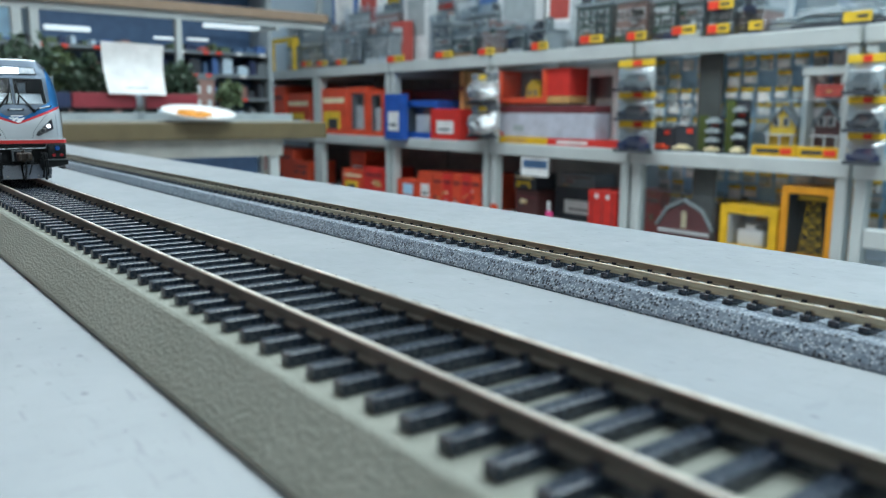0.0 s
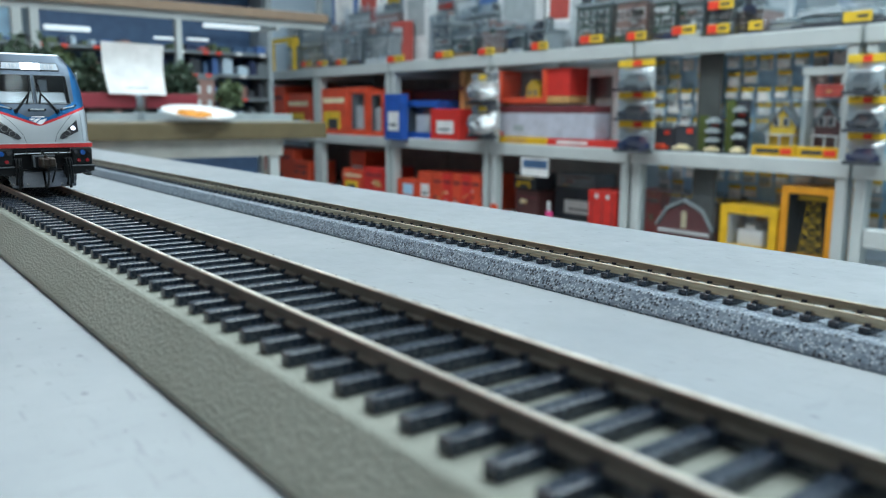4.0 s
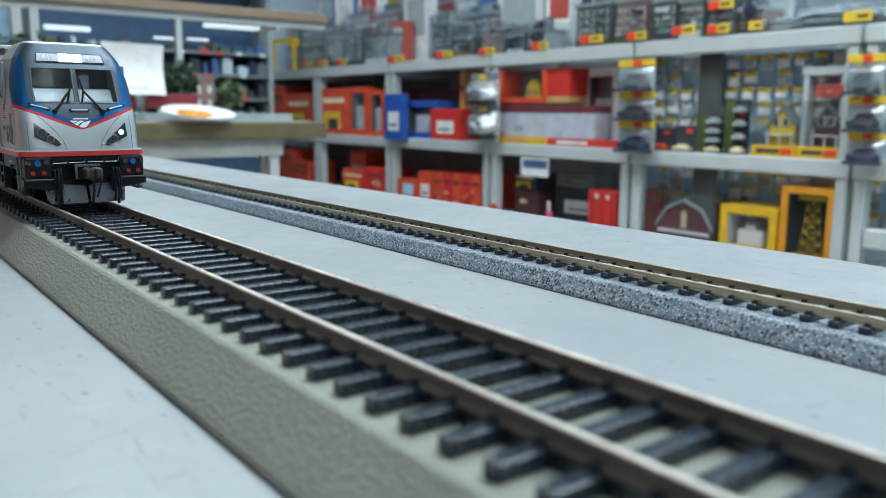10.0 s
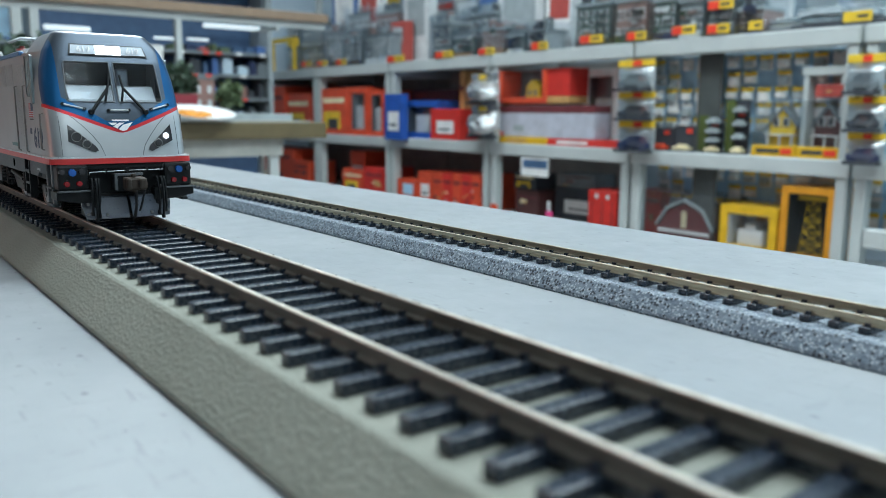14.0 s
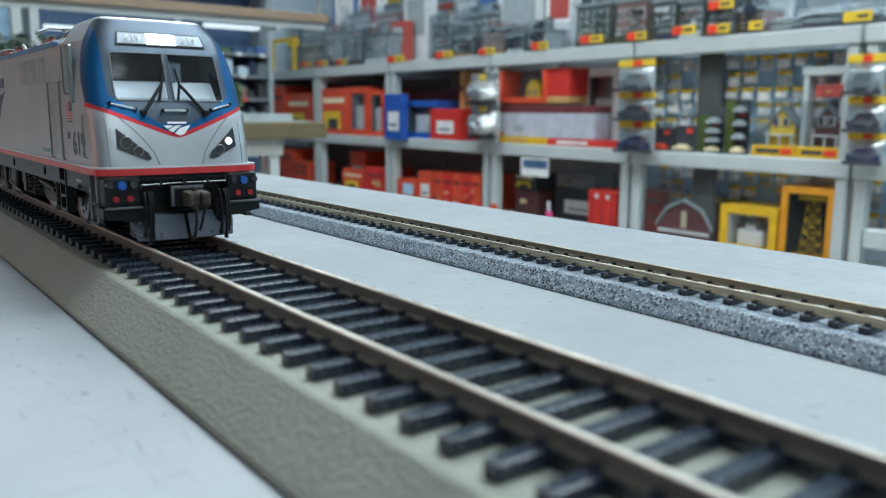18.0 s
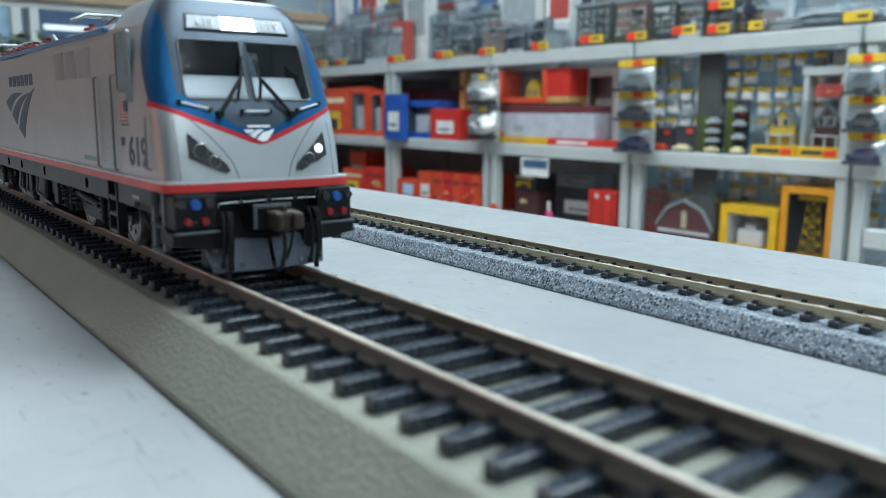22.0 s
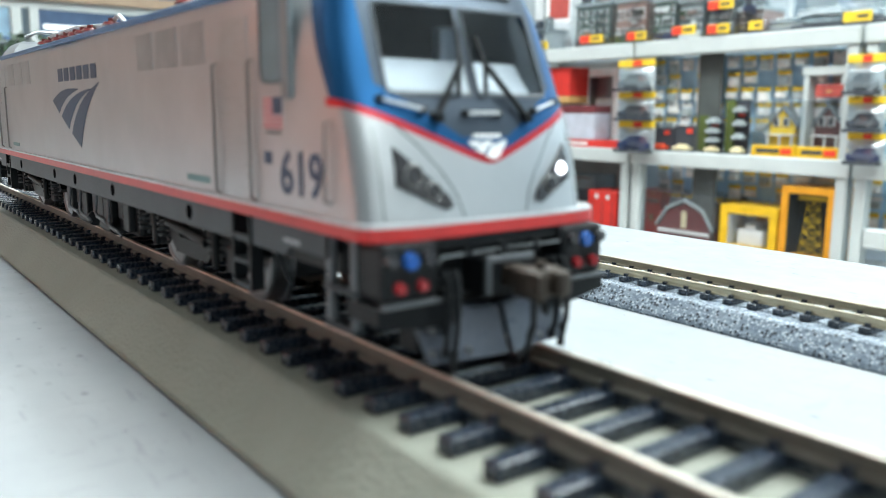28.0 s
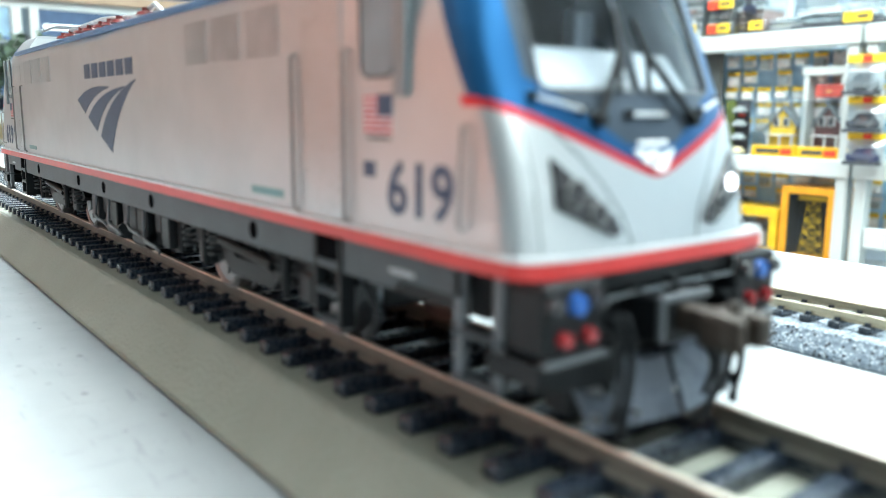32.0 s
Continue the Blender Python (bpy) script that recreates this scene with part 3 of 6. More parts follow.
            for hy, hz in ((13.2, 30.4), (8.4, 29.2)):
                P("handrail_foot", tube(bmesh.new(), (nose_at(hy, hz) - 0.2, s * hy, hz), (nose_at(hy, hz) + 0.75, s * hy, hz), 0.42, seg=10), M["black"])
            P("cab_handrail", rod, M["silver"], "bright metal handrail", smooth=True)
        rod = bmesh.new()
        path(rod, [(nose_at(2.4, 28.9) + 0.6, -2.4, 28.9), (nose_at(2.4, 28.9) + 0.6, 2.4, 28.9)], 0.22)
        for hy in (-2.5, 2.5):
            P("handrail_foot", tube(bmesh.new(), (nose_at(hy, 28.9) - 0.2, hy, 28.9), (nose_at(hy, 28.9) + 0.75, hy, 28.9), 0.42, seg=10), M["black"])
        P("cab_handrail", rod, M["silver"], "bright metal handrail", smooth=True)
        P("windscreen_frame", frame_of_screen(), M["stepgrey"], "grey metal windscreen frame")
        P("buffer_beam", boxes((-4, -1.0, -9.6, 9.6, 7.0, 15.2), round_by=0.3), M["black"])
        P("beam_lip", boxes((-1.0, 1.6, -10.4, 9.9, 13.9, 15.2), round_by=0.2), M["black"])
        P("uncoupling_rod", path(bmesh.new(), [(2.2, -9.3, 12.6), (2.4, -9.2, 13.3), (2.4, 0, 13.5), (2.4, 9.2, 13.5), (2.4, 9.4, 15.0)], 0.13, seg=6), M["grab"], "thin bright uncoupling rod", smooth=True)
        P("rod_bracket", boxes((1.4, 2.6, -0.4, 0.4, 12.6, 14.2), (1.4, 2.6, -5.4, -4.9, 12.9, 14.0), (1.4, 2.6, 4.9, 5.4, 12.9, 14.0)), M["black"])
        P("pilot_plate", boxes((-4.0, -0.4, -10.4, 10.4, 1.8, 7.6), round_by=0.3), M["black"])
        P("coupler_pocket", boxes((-1.0, 3.6, -3.4, 3.4, 8.3, 12.6), round_by=0.4), M["black"])
        P("pocket_rim", boxes((3.2, 3.9, -3.6, 3.6, 12.2, 12.9), (3.2, 3.9, -3.6, -2.9, 8.6, 12.2), round_by=0.1), M["stepgrey"])
        P("coupler", coupler(), M["rust"], "brown knuckle coupler")
        P("uncoupling_pin", path(bmesh.new(), [(7.0, 0.6, 9.4), (7.2, 0.6, 5.0), (6.4, 0.3, 2.0), (5.2, 0.0, 1.2)], 0.4), M["dark"], smooth=True)
        P("air_hose", path(bmesh.new(), [(2.4, 4.2, 9.6), (4.6, 3.6, 8.2), (5.2, 2.6, 5.2), (4.8, 2.0, 3.0)], 0.28), M["black"], smooth=True)
        P("sign_frame", nose_outline([(-9.9, 43.0), (9.9, 43.0), (9.3, 45.9), (-9.3, 45.9)], 0.05, 0.3), M["dark"])
        P("number_board", nose_outline([(-9.5, 43.3), (-3.2, 43.3), (-3.2, 45.6), (-9.0, 45.6)], 0.2, 0.3), M["boardglass"], "lit number board")
        P("number_board", nose_outline([(3.2, 43.3), (9.5, 43.3), (9.0, 45.6), (3.2, 45.6)], 0.2, 0.3), M["boardglass"], "lit number board")
        P("headlamp", nose_outline([(-3.15, 43.3), (3.15, 43.3), (3.15, 45.6), (-3.15, 45.6)], 0.22, 0.3), M["headlamp"] if not end else M["boardglass"], "bright white headlamp")
        for s in (-1, 1):
            w = written("619", 2.3, M["decal_white"], L, shift @ Matrix.Translation((nose_at(6.2, 44.4) + 0.75, s * 6.2, 44.4)) @ Matrix.Rotation(radians(90), 4, "Z") @ Matrix.Rotation(radians(62), 4, "X"), "road_number", 0.12)
        for o in ([(-3.4, 26.6), (-1.0, 26.6), (-1.6, 26.1), (-2.6, 25.8)], [(-2.3, 25.5), (-0.4, 26.6), (1.1, 26.6), (-0.4, 25.7), (-1.2, 24.9)], [(-0.8, 24.7), (0.6, 26.0), (3.4, 26.7), (2.2, 25.6), (1.4, 24.4), (0.2, 24.2)]):
            P("nose_emblem", nose_outline([(y * 0.88, 23.6 + (z - 24.2) * 0.88) for y, z in o], 0.1, 0.12), M["decal_white"], "white winged emblem blade")
        P("nose_emblem_bar", nose_outline([(-2.1, 26.1), (2.1, 26.1), (2.1, 26.5), (-2.1, 26.5)], 0.1, 0.12), M["decal_white"])
        # side details, both sides
        for s in (-1, 1):
            for x in (-39.1, -27.3):
                bm = bmesh.new()
                yy = s * 17.75
                path(bm, [(x, s * 17.1, 35.4), (x, yy, 35.2), (x, yy, 17.8), (x, s * 17.1, 17.4)], 0.22)
                P("grab_rail", bm, M["rodgrey"], "thin grey door grab rail", smooth=True)
            bm = bmesh.new()
            path(bm, [(-7.2, s * 16.6, 28.0), (-7.0, s * 17.9, 27.8), (-7.4, s * 17.9, 19.0), (-7.6, s * 16.8, 18.6)], 0.22)
            P("grab_rail", bm, M["rodgrey"], "thin grey door grab rail", smooth=True)
            y0, y1 = sorted((s * 17.0, s * 17.24))
            P("side_door", boxes((-37.8, -28.6, y0, y1, 17.3, 41.0), round_by=0.08), M["livery2"], "flush silver cab door")
            P("side_window", rounded_panel(-24.4, -18.2, 32.4, 43.0, 1.3, y0 - 0.06, y1 + 0.06), M["sidewin"], "blue-grey side window with rounded corners")
            P("window_frame", path(bmesh.new(), [(x, s * 17.3, z) for x, z in ((-18.2, 43), (-18.2, 33.7), (-18.6, 32.8), (-19.5, 32.4), (-23.1, 32.4), (-24.0, 32.8), (-24.4, 33.7), (-24.4, 43))], 0.16, seg=6), M["sill"], smooth=True)
            y0, y1 = sorted((s * 17.1, s * 17.7))
            P("window_post", rounded_panel(-17.9, -15.9, 30.4, 43.0, 0.5, y0, y1), M["postgrey"], "blue-grey mirror post beside the window")
            y0, y1 = sorted((s * 15.5, s * 17.4))
            for zz in (5.2, 8.6, 12.0):
                P("step", boxes((-34.6, -29.6, y0, y1, zz - 0.35, zz + 0.35), round_by=0.1), M["sill"])
            P("step_recess", boxes((-34.5, -29.7, *sorted((s * 16.9, s * 17.16)), 11.9, 15.1)), M["hole"], "black plate painted as the dark of a step recess")
            P("step_ladder", boxes((-35.2, -34.6, y0, y1, 4.8, 15.2), (-29.6, -29.0, y0, y1, 4.8, 15.2)), M["black"])
            for x0, x1 in ((-74.7, -66.0), (-64.2, -54.6), (-52.5, -43.2)):
                P("louvre_panel", louvre(x0, x1, s), M["louvre"], "louvred air intake panel")
            y0, y1 = sorted((s * 17.12, s * 17.22))
            flag(P, s, y0, y1)
            P("data_plate", boxes((-52.2, -43.0, y0, y1, 18.4, 19.4)), M["teal"], "small teal data lettering bar")
            P("data_plate", boxes((-24.2, -22.0, y0, y1, 22.4, 24.0)), M["decal_blue"])
            P("data_plate", boxes((-23.4, -19.2, y0, y1, 26.2, 26.5)), M["sill"])
            y2, y3 = sorted((s * 17.05, s * 17.18))
            P("data_plate", boxes((-19.5, -15.2, y2, y3, 12.95, 13.5)), M["grab"])
            turn_s = Matrix.Rotation(radians(90), 4, "X") if s < 0 else Matrix.Rotation(math.pi, 4, "Z") @ Matrix.Rotation(radians(90), 4, "X")
            written("619", 7.3, M["decal_blue"], L, shift @ Matrix.Translation((-14.4, s * 17.2, 21.3)) @ turn_s, "road_number", 0.04)
    for s in (-1, 1):
        emblem(L, s)
    underside(L)
    roof_gear(L)
    return L


def rounded_panel(x0, x1, z0, z1, r, y0, y1):
    """An upright panel with rounded corners."""
    out = []
    for cx, cz, a0 in ((x1 - r, z1 - r, 0), (x0 + r, z1 - r, 90), (x0 + r, z0 + r, 180), (x1 - r, z0 + r, 270)):
        for k in range(5):
            a = radians(a0 + 22.5 * k)
            out.append((cx + r * math.cos(a), cz + r * math.sin(a)))
    return prism(bmesh.new(), out, 1, y0, y1)


def ring_at(bm, c, r, thick, seg=20):
    pts = [Vector(c) + Vector((0, math.cos(a) * r, math.sin(a) * r)) for a in [2 * math.pi * i / seg for i in range(seg + 1)]]
    path(bm, pts, thick, seg=6)


def wiper(s):
    bm = bmesh.new()

    def at(y, z, o):
        return Vector((nose_at(y, z) + o, s * y, z))
    path(bm, [at(6.8, 28.4, 0.5), at(2.0, 34.5, 1.0)], 0.38)
    path(bm, [at(0.9, 38.5, 0.6), at(2.0, 34.5, 1.0), at(3.0, 31.0, 0.6)] if s < 0 else [at(1.6, 38.0, 0.6), at(1.9, 34.5, 1.0), at(1.2, 31.2, 0.6)], 0.3)
    tube(bm, at(6.8, 28.4, -0.3), at(6.8, 28.4, 1.0), 0.75, 0.6, seg=12)
    return bm


def frame_of_screen():
    bm = bmesh.new()
    for s in (-1, 1):
        pts = [Vector((nose_at(y, z) + 0.05, s * y, z)) for y, z in ((0.55, 31.0), (11.4, 31.0), (11.95, 31.6), (11.6, 40.6), (11.2, 41.2), (0.55, 41.2), (0.55, 31.0))]
        fine = []
        for a, b in zip(pts, pts[1:]):
            for k in range(6):
                q = a.lerp(b, k / 6)
                fine.append(Vector((nose_at(q.y, q.z) + 0.05, q.y, q.z)))
        fine.append(fine[0])
        path(bm, fine, 0.2, seg=6)
    return bm


def coupler():
    bm = bmesh.new()
    box(bm, 2, 7.0, -1.2, 1.2, 9.4, 11.8, round_by=0.3)
    box(bm, 6.5, 10.0, -2.6, 2.6, 8.8, 12.2, round_by=0.7)
    box(bm, 9.4, 11.2, 0.4, 2.5, 9.0, 12.0, round_by=0.6)
    box(bm, 9.4, 11.0, -2.5, -1.3, 9.0, 12.0, round_by=0.5)
    tube(bm, (9.0, -0.4, 8.4), (9.0, -0.4, 13.0), 0.6, seg=10)
    return bm


def plow(s):
    bm = bmesh.new()
    prof = [(1.0, 6.9), (2.2, 6.6), (2.9, 4.6), (4.3, 1.4), (3.9, 1.2), (2.4, 4.5), (1.6, 6.0), (1.0, 6.3)]
    y0, y1 = sorted((s * 0.4, s * 11.2))
    prism(bm, prof, 1, y0, y1)
    for v in bm.verts:
        v.co.x -= abs(v.co.y) * 0.16
        if abs(v.co.y) > 5 and v.co.z < 3:
            v.co.y -= s * 0.7
    return bm


def louvre(x0, x1, s):
    bm = bmesh.new()
    y0, y1 = sorted((s * 17.08, s * 17.2))
    box(bm, x0, x1, y0, y1, 35.6, 41.6)
    n = 14
    for i in range(n):
        z = 35.8 + (5.6) * i / (n - 1)
        ya, yb = sorted((s * 17.15, s * 17.32))
        box(bm, x0 + 0.2, x1 - 0.2, ya, yb, z - 0.12, z + 0.12)
    return bm


def flag(P, s, y0, y1):
    P("flag_ground", boxes((-24.2, -18.7, y0 + 0.03, y1 - 0.03, 26.9, 30.7)), M["decal_white"])
    for i in range(7):
        z = 30.6 - i * 0.56
        P("flag_stripe", boxes((-24.1, -18.8, y0, y1, z - 0.37, z)), M["decal_red"])
    P("flag_canton", boxes((-21.4, -18.8, y0 - 0.04, y1 + 0.04, 28.6, 30.7)), M["decal_blue"])


def emblem(L, s):
    """Three curved blades under a bar, in dark blue."""
    y0, y1 = sorted((s * 17.1, s * 17.22))

    def blade(pts):
        part("side_emblem_blade", prism(bmesh.new(), pts, 1, y0, y1), M["decal_blue"], L, "dark blue curved emblem blade")

    def arc(a, b, c, n=8):
        return [tuple((1 - t) ** 2 * p + 2 * t * (1 - t) * q + t * t * r for p, q, r in zip(a, b, c)) for t in [i / n for i in range(n + 1)]]
    def X(x):
        return x if s < 0 else -LEN - x
    def shape(a, b):
        return [(X(x), z) for x, z in a + b[::-1]]
    blade(shape(arc((-141.5, 31.0), (-132, 34.4), (-117, 33.4)), arc((-135.5, 28.2), (-130, 32.0), (-117, 33.2))))
    blade(shape(arc((-133.5, 27.4), (-125, 32.6), (-107, 33.3)), arc((-127.0, 24.6), (-121, 31.0), (-107, 33.0))))
    blade(shape(arc((-124.5, 23.7), (-118, 31.5), (-100, 34.4)), arc((-117.0, 20.8), (-112, 29.6), (-100, 34.2))))
    for k in range(6):
        x = -134.5 + k * 5.75
        bm = boxes((min(X(x), X(x + 4.4)), max(X(x), X(x + 4.4)), y0, y1, 35.3, 38.2))
        part("side_emblem_bar", bm, M["decal_blue"], L)


WHEELS = (-43.0, -78.0, -163.0, -198.0)
AXLES = []


def underside(L):
    for xc in (-60.5, -180.5):
        for s in (-1, 1):
            y0, y1 = sorted((s * 12.0, s * 14.2))
            bm = bmesh.new()
            prism(bm, [(xc - 27, 8.6), (xc - 25, 10.2), (xc - 8, 9.4), (xc - 5, 7.4), (xc + 5, 7.4), (xc + 8, 9.4), (xc + 25, 10.2), (xc + 27, 8.6), (xc + 25, 7.6), (xc + 11, 7.4), (xc + 7, 4.6), (xc - 7, 4.6), (xc - 11, 7.4), (xc - 25, 7.6)], 1, y0, y1)
            part("bogie_frame", bm, M["black"], L, "black bogie side frame")
            for dx in (-17.5, 17.5):
                part("axle_box", boxes((xc + dx - 2.0, xc + dx + 2.0, *sorted((s * 12.2, s * 14.6)), 4.6, 8.8), round_by=0.5), M["dark"], L)
                for o in (-5.4, 5.4):
                    turns = [(xc + dx + o + 1.2 * math.cos(q * 0.8), s * 14.4 + 1.2 * math.sin(q * 0.8), 6.2 + 4.0 * q / 30) for q in range(31)]
                    part("coil_spring", path(bmesh.new(), turns, 0.36, seg=6), M["dark"], L, smooth=True)
            bm = bmesh.new()
            tube(bm, (xc - 9, s * 14.8, 9.6), (xc + 9, s * 14.8, 8.2), 0.8, seg=10)
            part("damper", bm, M["black"], L, smooth=True)
            for o in (-14, 14):
                part("damper", tube(bmesh.new(), (xc + o, s * 15.4, 5.0), (xc + o, s * 15.4, 11.0), 0.6, seg=10), M["black"], L, smooth=True)
            part("sand_pipe", path(bmesh.new(), [(xc + 26, s * 11, 9), (xc + 27.5, s * 9.5, 4.0), (xc + 25, s * 8.8, 1.4)], 0.4), M["dark"], L, smooth=True)
        part("motor_block", boxes((xc - 24, xc + 24, -7.0, 7.0, 4.0, 10.5), round_by=0.6), M["black"], L)
    part("equipment_tank", boxes((-148, -93, -13, 13, 3.4, 10.5), round_by=1.0), M["black"], L, "black underfloor equipment box")
    for s in (-1, 1):
        for i, (x, w, h, d) in enumerate(((-146, 5, 5.6, 1.6), (-139, 8, 3.6, 1.0), (-129, 4, 6.4, 2.0), (-123.5, 9, 4.6, 1.2), (-112, 6, 6.0, 1.8), (-104, 3.5, 3.8, 0.9), (-98.5, 4, 5.8, 1.5))):
            part("equipment_cover", boxes((x, x + w, *sorted((s * 13.0, s * (13.0 + d))), 10.2 - h, 10.2), round_by=0.3), M["black"] if i % 3 else M["dark"], L)
        for x, z in ((-141, 5.2), (-131, 4.8), (-117, 5.6), (-107, 4.4)):
            part("pipe_run", path(bmesh.new(), [(x, s * 14.8, 10.6), (x, s * 15.2, z + 1), (x + 1.5, s * 15.2, z), (x + 7, s * 15.2, z - 0.3), (x + 8, s * 14.8, z - 1.2)], 0.36), M["stepgrey"], L, "worn grey pipe", smooth=True)
        for x in (-128, -110):
            part("air_tank", tube(bmesh.new(), (x - 4, s * 13.6, 4.2), (x + 4, s * 13.6, 4.2), 1.7, seg=14), M["dark"], L, smooth=True)
    for x in WHEELS:
        bm = bmesh.new()
        tube(bm, (0, -10.5, 0), (0, 10.5, 0), 1.2, seg=12)
        ax = part("wheelset", bm, M["dark"], L, smooth=True)
        ax.location = (x / 1000, 0, 0.0062)
        for s in (-1, 1):
            bm = bmesh.new()
            tube(bm, (0, s * 7.2, 0), (0, s * 7.9, 0), 7.0, seg=32)
            tube(bm, (0, s * 7.9, 0), (0, s * 10.3, 0), 6.3, 6.2, seg=32)
            part("tread", bm, M["steel"], ax, "bright steel wheel tread", smooth=True)
            bm = bmesh.new()
            tube(bm, (0, s * 10.2, 0), (0, s * 10.5, 0), 4.9, seg=24)
            for k in range(6):
                a = k * math.pi / 3
                tube(bm, (math.cos(a) * 3.2, s * 10.4, math.sin(a) * 3.2), (math.cos(a) * 3.2, s * 10.75, math.sin(a) * 3.2), 0.6, seg=8)
            tube(bm, (0, s * 10.4, 0), (0, s * 11.2, 0), 1.7, seg=12)
            part("wheel_disc", bm, M["steel"], ax, "turned steel wheel face", smooth=True)
            bm = bmesh.new()
            path(bm, [(5.6 * math.cos(a), s * 10.35, 5.6 * math.sin(a)) for a in [2 * math.pi * i / 32 for i in range(33)]], 0.45, seg=6)
            part("rim", bm, M["steel"], ax, "bright steel rim", smooth=True)
        AXLES.append((ax, x))


def roof_gear(L):
    part("roof_pod", prism(bmesh.new(), [(-15, 44.0), (-13, 46.2), (13, 46.2), (15, 44.0)], 0, -70, -38), M["silver"], L, "pale grey roof equipment pod")
    part("roof_pod", prism(bmesh.new(), [(-14, 44.0), (-12, 45.6), (12, 45.6), (14, 44.0)], 0, -150, -120), M["silver"], L)
    for x in (-72, -118, -136, -143, -150, -160, -168, -178, -186):
        for y in (-9, 9):
            bm = bmesh.new()
            for k in range(4):
                tube(bm, (x, y, 44 + k * 1.1), (x, y, 44.7 + k * 1.1), 2.1, 1.6, seg=12)
            tube(bm, (x, y, 44), (x, y, 48.8), 0.7, seg=8)
            part("roof_insulator", bm, M["insul"], L, "oxide red ribbed insulator", smooth=True)
    for y in (-9, 9):
        part("roof_busbar", path(bmesh.new(), [(-104, y, 45.5), (-112, y, 48.9), (-128, y * 0.8, 48.2), (-150, y, 49.2), (-180, y, 48.8)], 0.5), M["silver"], L, smooth=True)
    for x0, reach in ((-86, 24), (-206, 46)):
        for y in (-7, 7):
            part("pantograph_arm", path(bmesh.new(), [(x0, y, 46.0), (x0 + reach, y * 0.9, 49.6), (x0 + 3, y * 0.5, 51.4)], 0.45), M["grab"], L, "folded grey metal pantograph arm", smooth=True)
        for o in (3, 6):
            part("pantograph_bow", path(bmesh.new(), [(x0 + o, -11, 50.4), (x0 + o, -8, 51.8), (x0 + o, 8, 51.8), (x0 + o, 11, 50.4)], 0.5), M["grab"], L, smooth=True)
        part("pantograph_base", boxes((x0 - 3, x0 + 26, -8, -6.6, 45.4, 46.2), (x0 - 3, x0 + 26, 6.6, 8, 45.4, 46.2), (x0 + 10, x0 + 12, -6.6, 6.6, 45.4, 46.2)), M["insul"], L)


M["livery2"] = paint("door_silver", (0.46, 0.485, 0.505), 0.3, 0.78, fine=2500, coarse=90, vary=0.05)
M["postgrey"] = paint("mirror_post_grey", (0.22, 0.26, 0.28), 0.35, 0.5, fine=2500, coarse=90, vary=0.05)
M["sidewin"] = paint("side_window_glass", (0.19, 0.24, 0.265), 0.12, fine=2500, coarse=150)
M["louvre"] = paint("louvre_grey", (0.41, 0.43, 0.45), 0.33, 0.78, fine=2500, coarse=150)
LOCO = build_loco()
LOCO.matrix_world = pose(-0.3, MID, RAIL)


# ---- display shelving along the far side; bays of posts, beams and boards ----
for key, col in {"orange": (0.74, 0.085, 0.035), "red": (0.68, 0.037, 0.028), "blue": (0.02, 0.10, 0.44), "cream": (0.85, 0.743, 0.486), "tan": (0.608, 0.351, 0.135), "maroon": (0.162, 0.0338, 0.0405),
                 "navy": (0.0203, 0.0338, 0.0945), "white": (0.85, 0.85, 0.85), "yellow": (0.75, 0.44, 0.02), "amber": (0.72, 0.30, 0.02), "bluewhite": (0.608, 0.743, 0.85), "poster_blue": (0.081, 0.176, 0.432),
                 "pack_white": (0.85, 0.85, 0.85), "pack_red": (0.472, 0.081, 0.0675), "pack_pale": (0.675, 0.702, 0.716), "pack_dark": (0.0473, 0.054, 0.0675), "olive": (0.08, 0.11, 0.025), "lavender": (0.50, 0.52, 0.60), "deepbrown": (0.09, 0.03, 0.03),
                 "stone": (0.36, 0.41, 0.43), "slate": (0.18, 0.21, 0.23), "brick": (0.32, 0.18, 0.155), "window_dark": (0.027, 0.0338, 0.0405), "pink": (0.85, 0.08, 0.28), "tagred": (0.85, 0.06, 0.03),
                 "tagyellow": (0.85, 0.567, 0.0405), "pegblue": (0.44, 0.70, 0.94), "bottle": (0.05, 0.10, 0.085), "darkpost": (0.075, 0.085, 0.085), "bayshade": (0.34, 0.33, 0.32), "olive_edge": (0.14, 0.11, 0.055), "wood_edge": (0.30, 0.21, 0.145),
                 # Kit tones, lifted to take in the pale veil on the upper shelf.
                 "kit_stone": (0.33, 0.37, 0.39), "kit_slate": (0.155, 0.19, 0.205), "kit_brick": (0.34, 0.205, 0.18), "kit_bottle": (0.095, 0.155, 0.145),
                 "leaf": (0.04, 0.075, 0.045), "leaf_light": (0.09, 0.13, 0.06), "bark": (0.06, 0.045, 0.03), "carred": (0.28, 0.03, 0.045), "cardwhite": (0.85, 0.85, 0.85), "food": (0.81, 0.338, 0.0405),
                 "deepblue": (0.0675, 0.135, 0.257), "grass": (0.42, 0.43, 0.40)}.items():
    M[key] = paint(key + "_surface", col, 0.5, fine=400, coarse=25, vary=0.14, relief=0.05, vary_each=0.12)
M["foil"] = paint("crumpled_foil", (0.75, 0.78, 0.8), 0.18, 0.9, fine=60, coarse=30, vary=0.2, relief=0.9, deep=0.01)
M["clearpack"] = clear("clear_packaging", (0.92, 0.95, 0.97), 0.45, 0.22)
M["film"] = clear("clear_window_film", (0.95, 0.96, 0.97), 0.05, 0.1)
M["bubble"] = clear("clear_bubble", (0.88, 0.92, 0.94), 0.4, 0.16)
M["casestrip"] = glowing("case_bright_strip", (0.85, 0.95, 1.0), 0.5)

SHELF_Y, LOW, UP, BASE = 1800, 848, 1141, 600
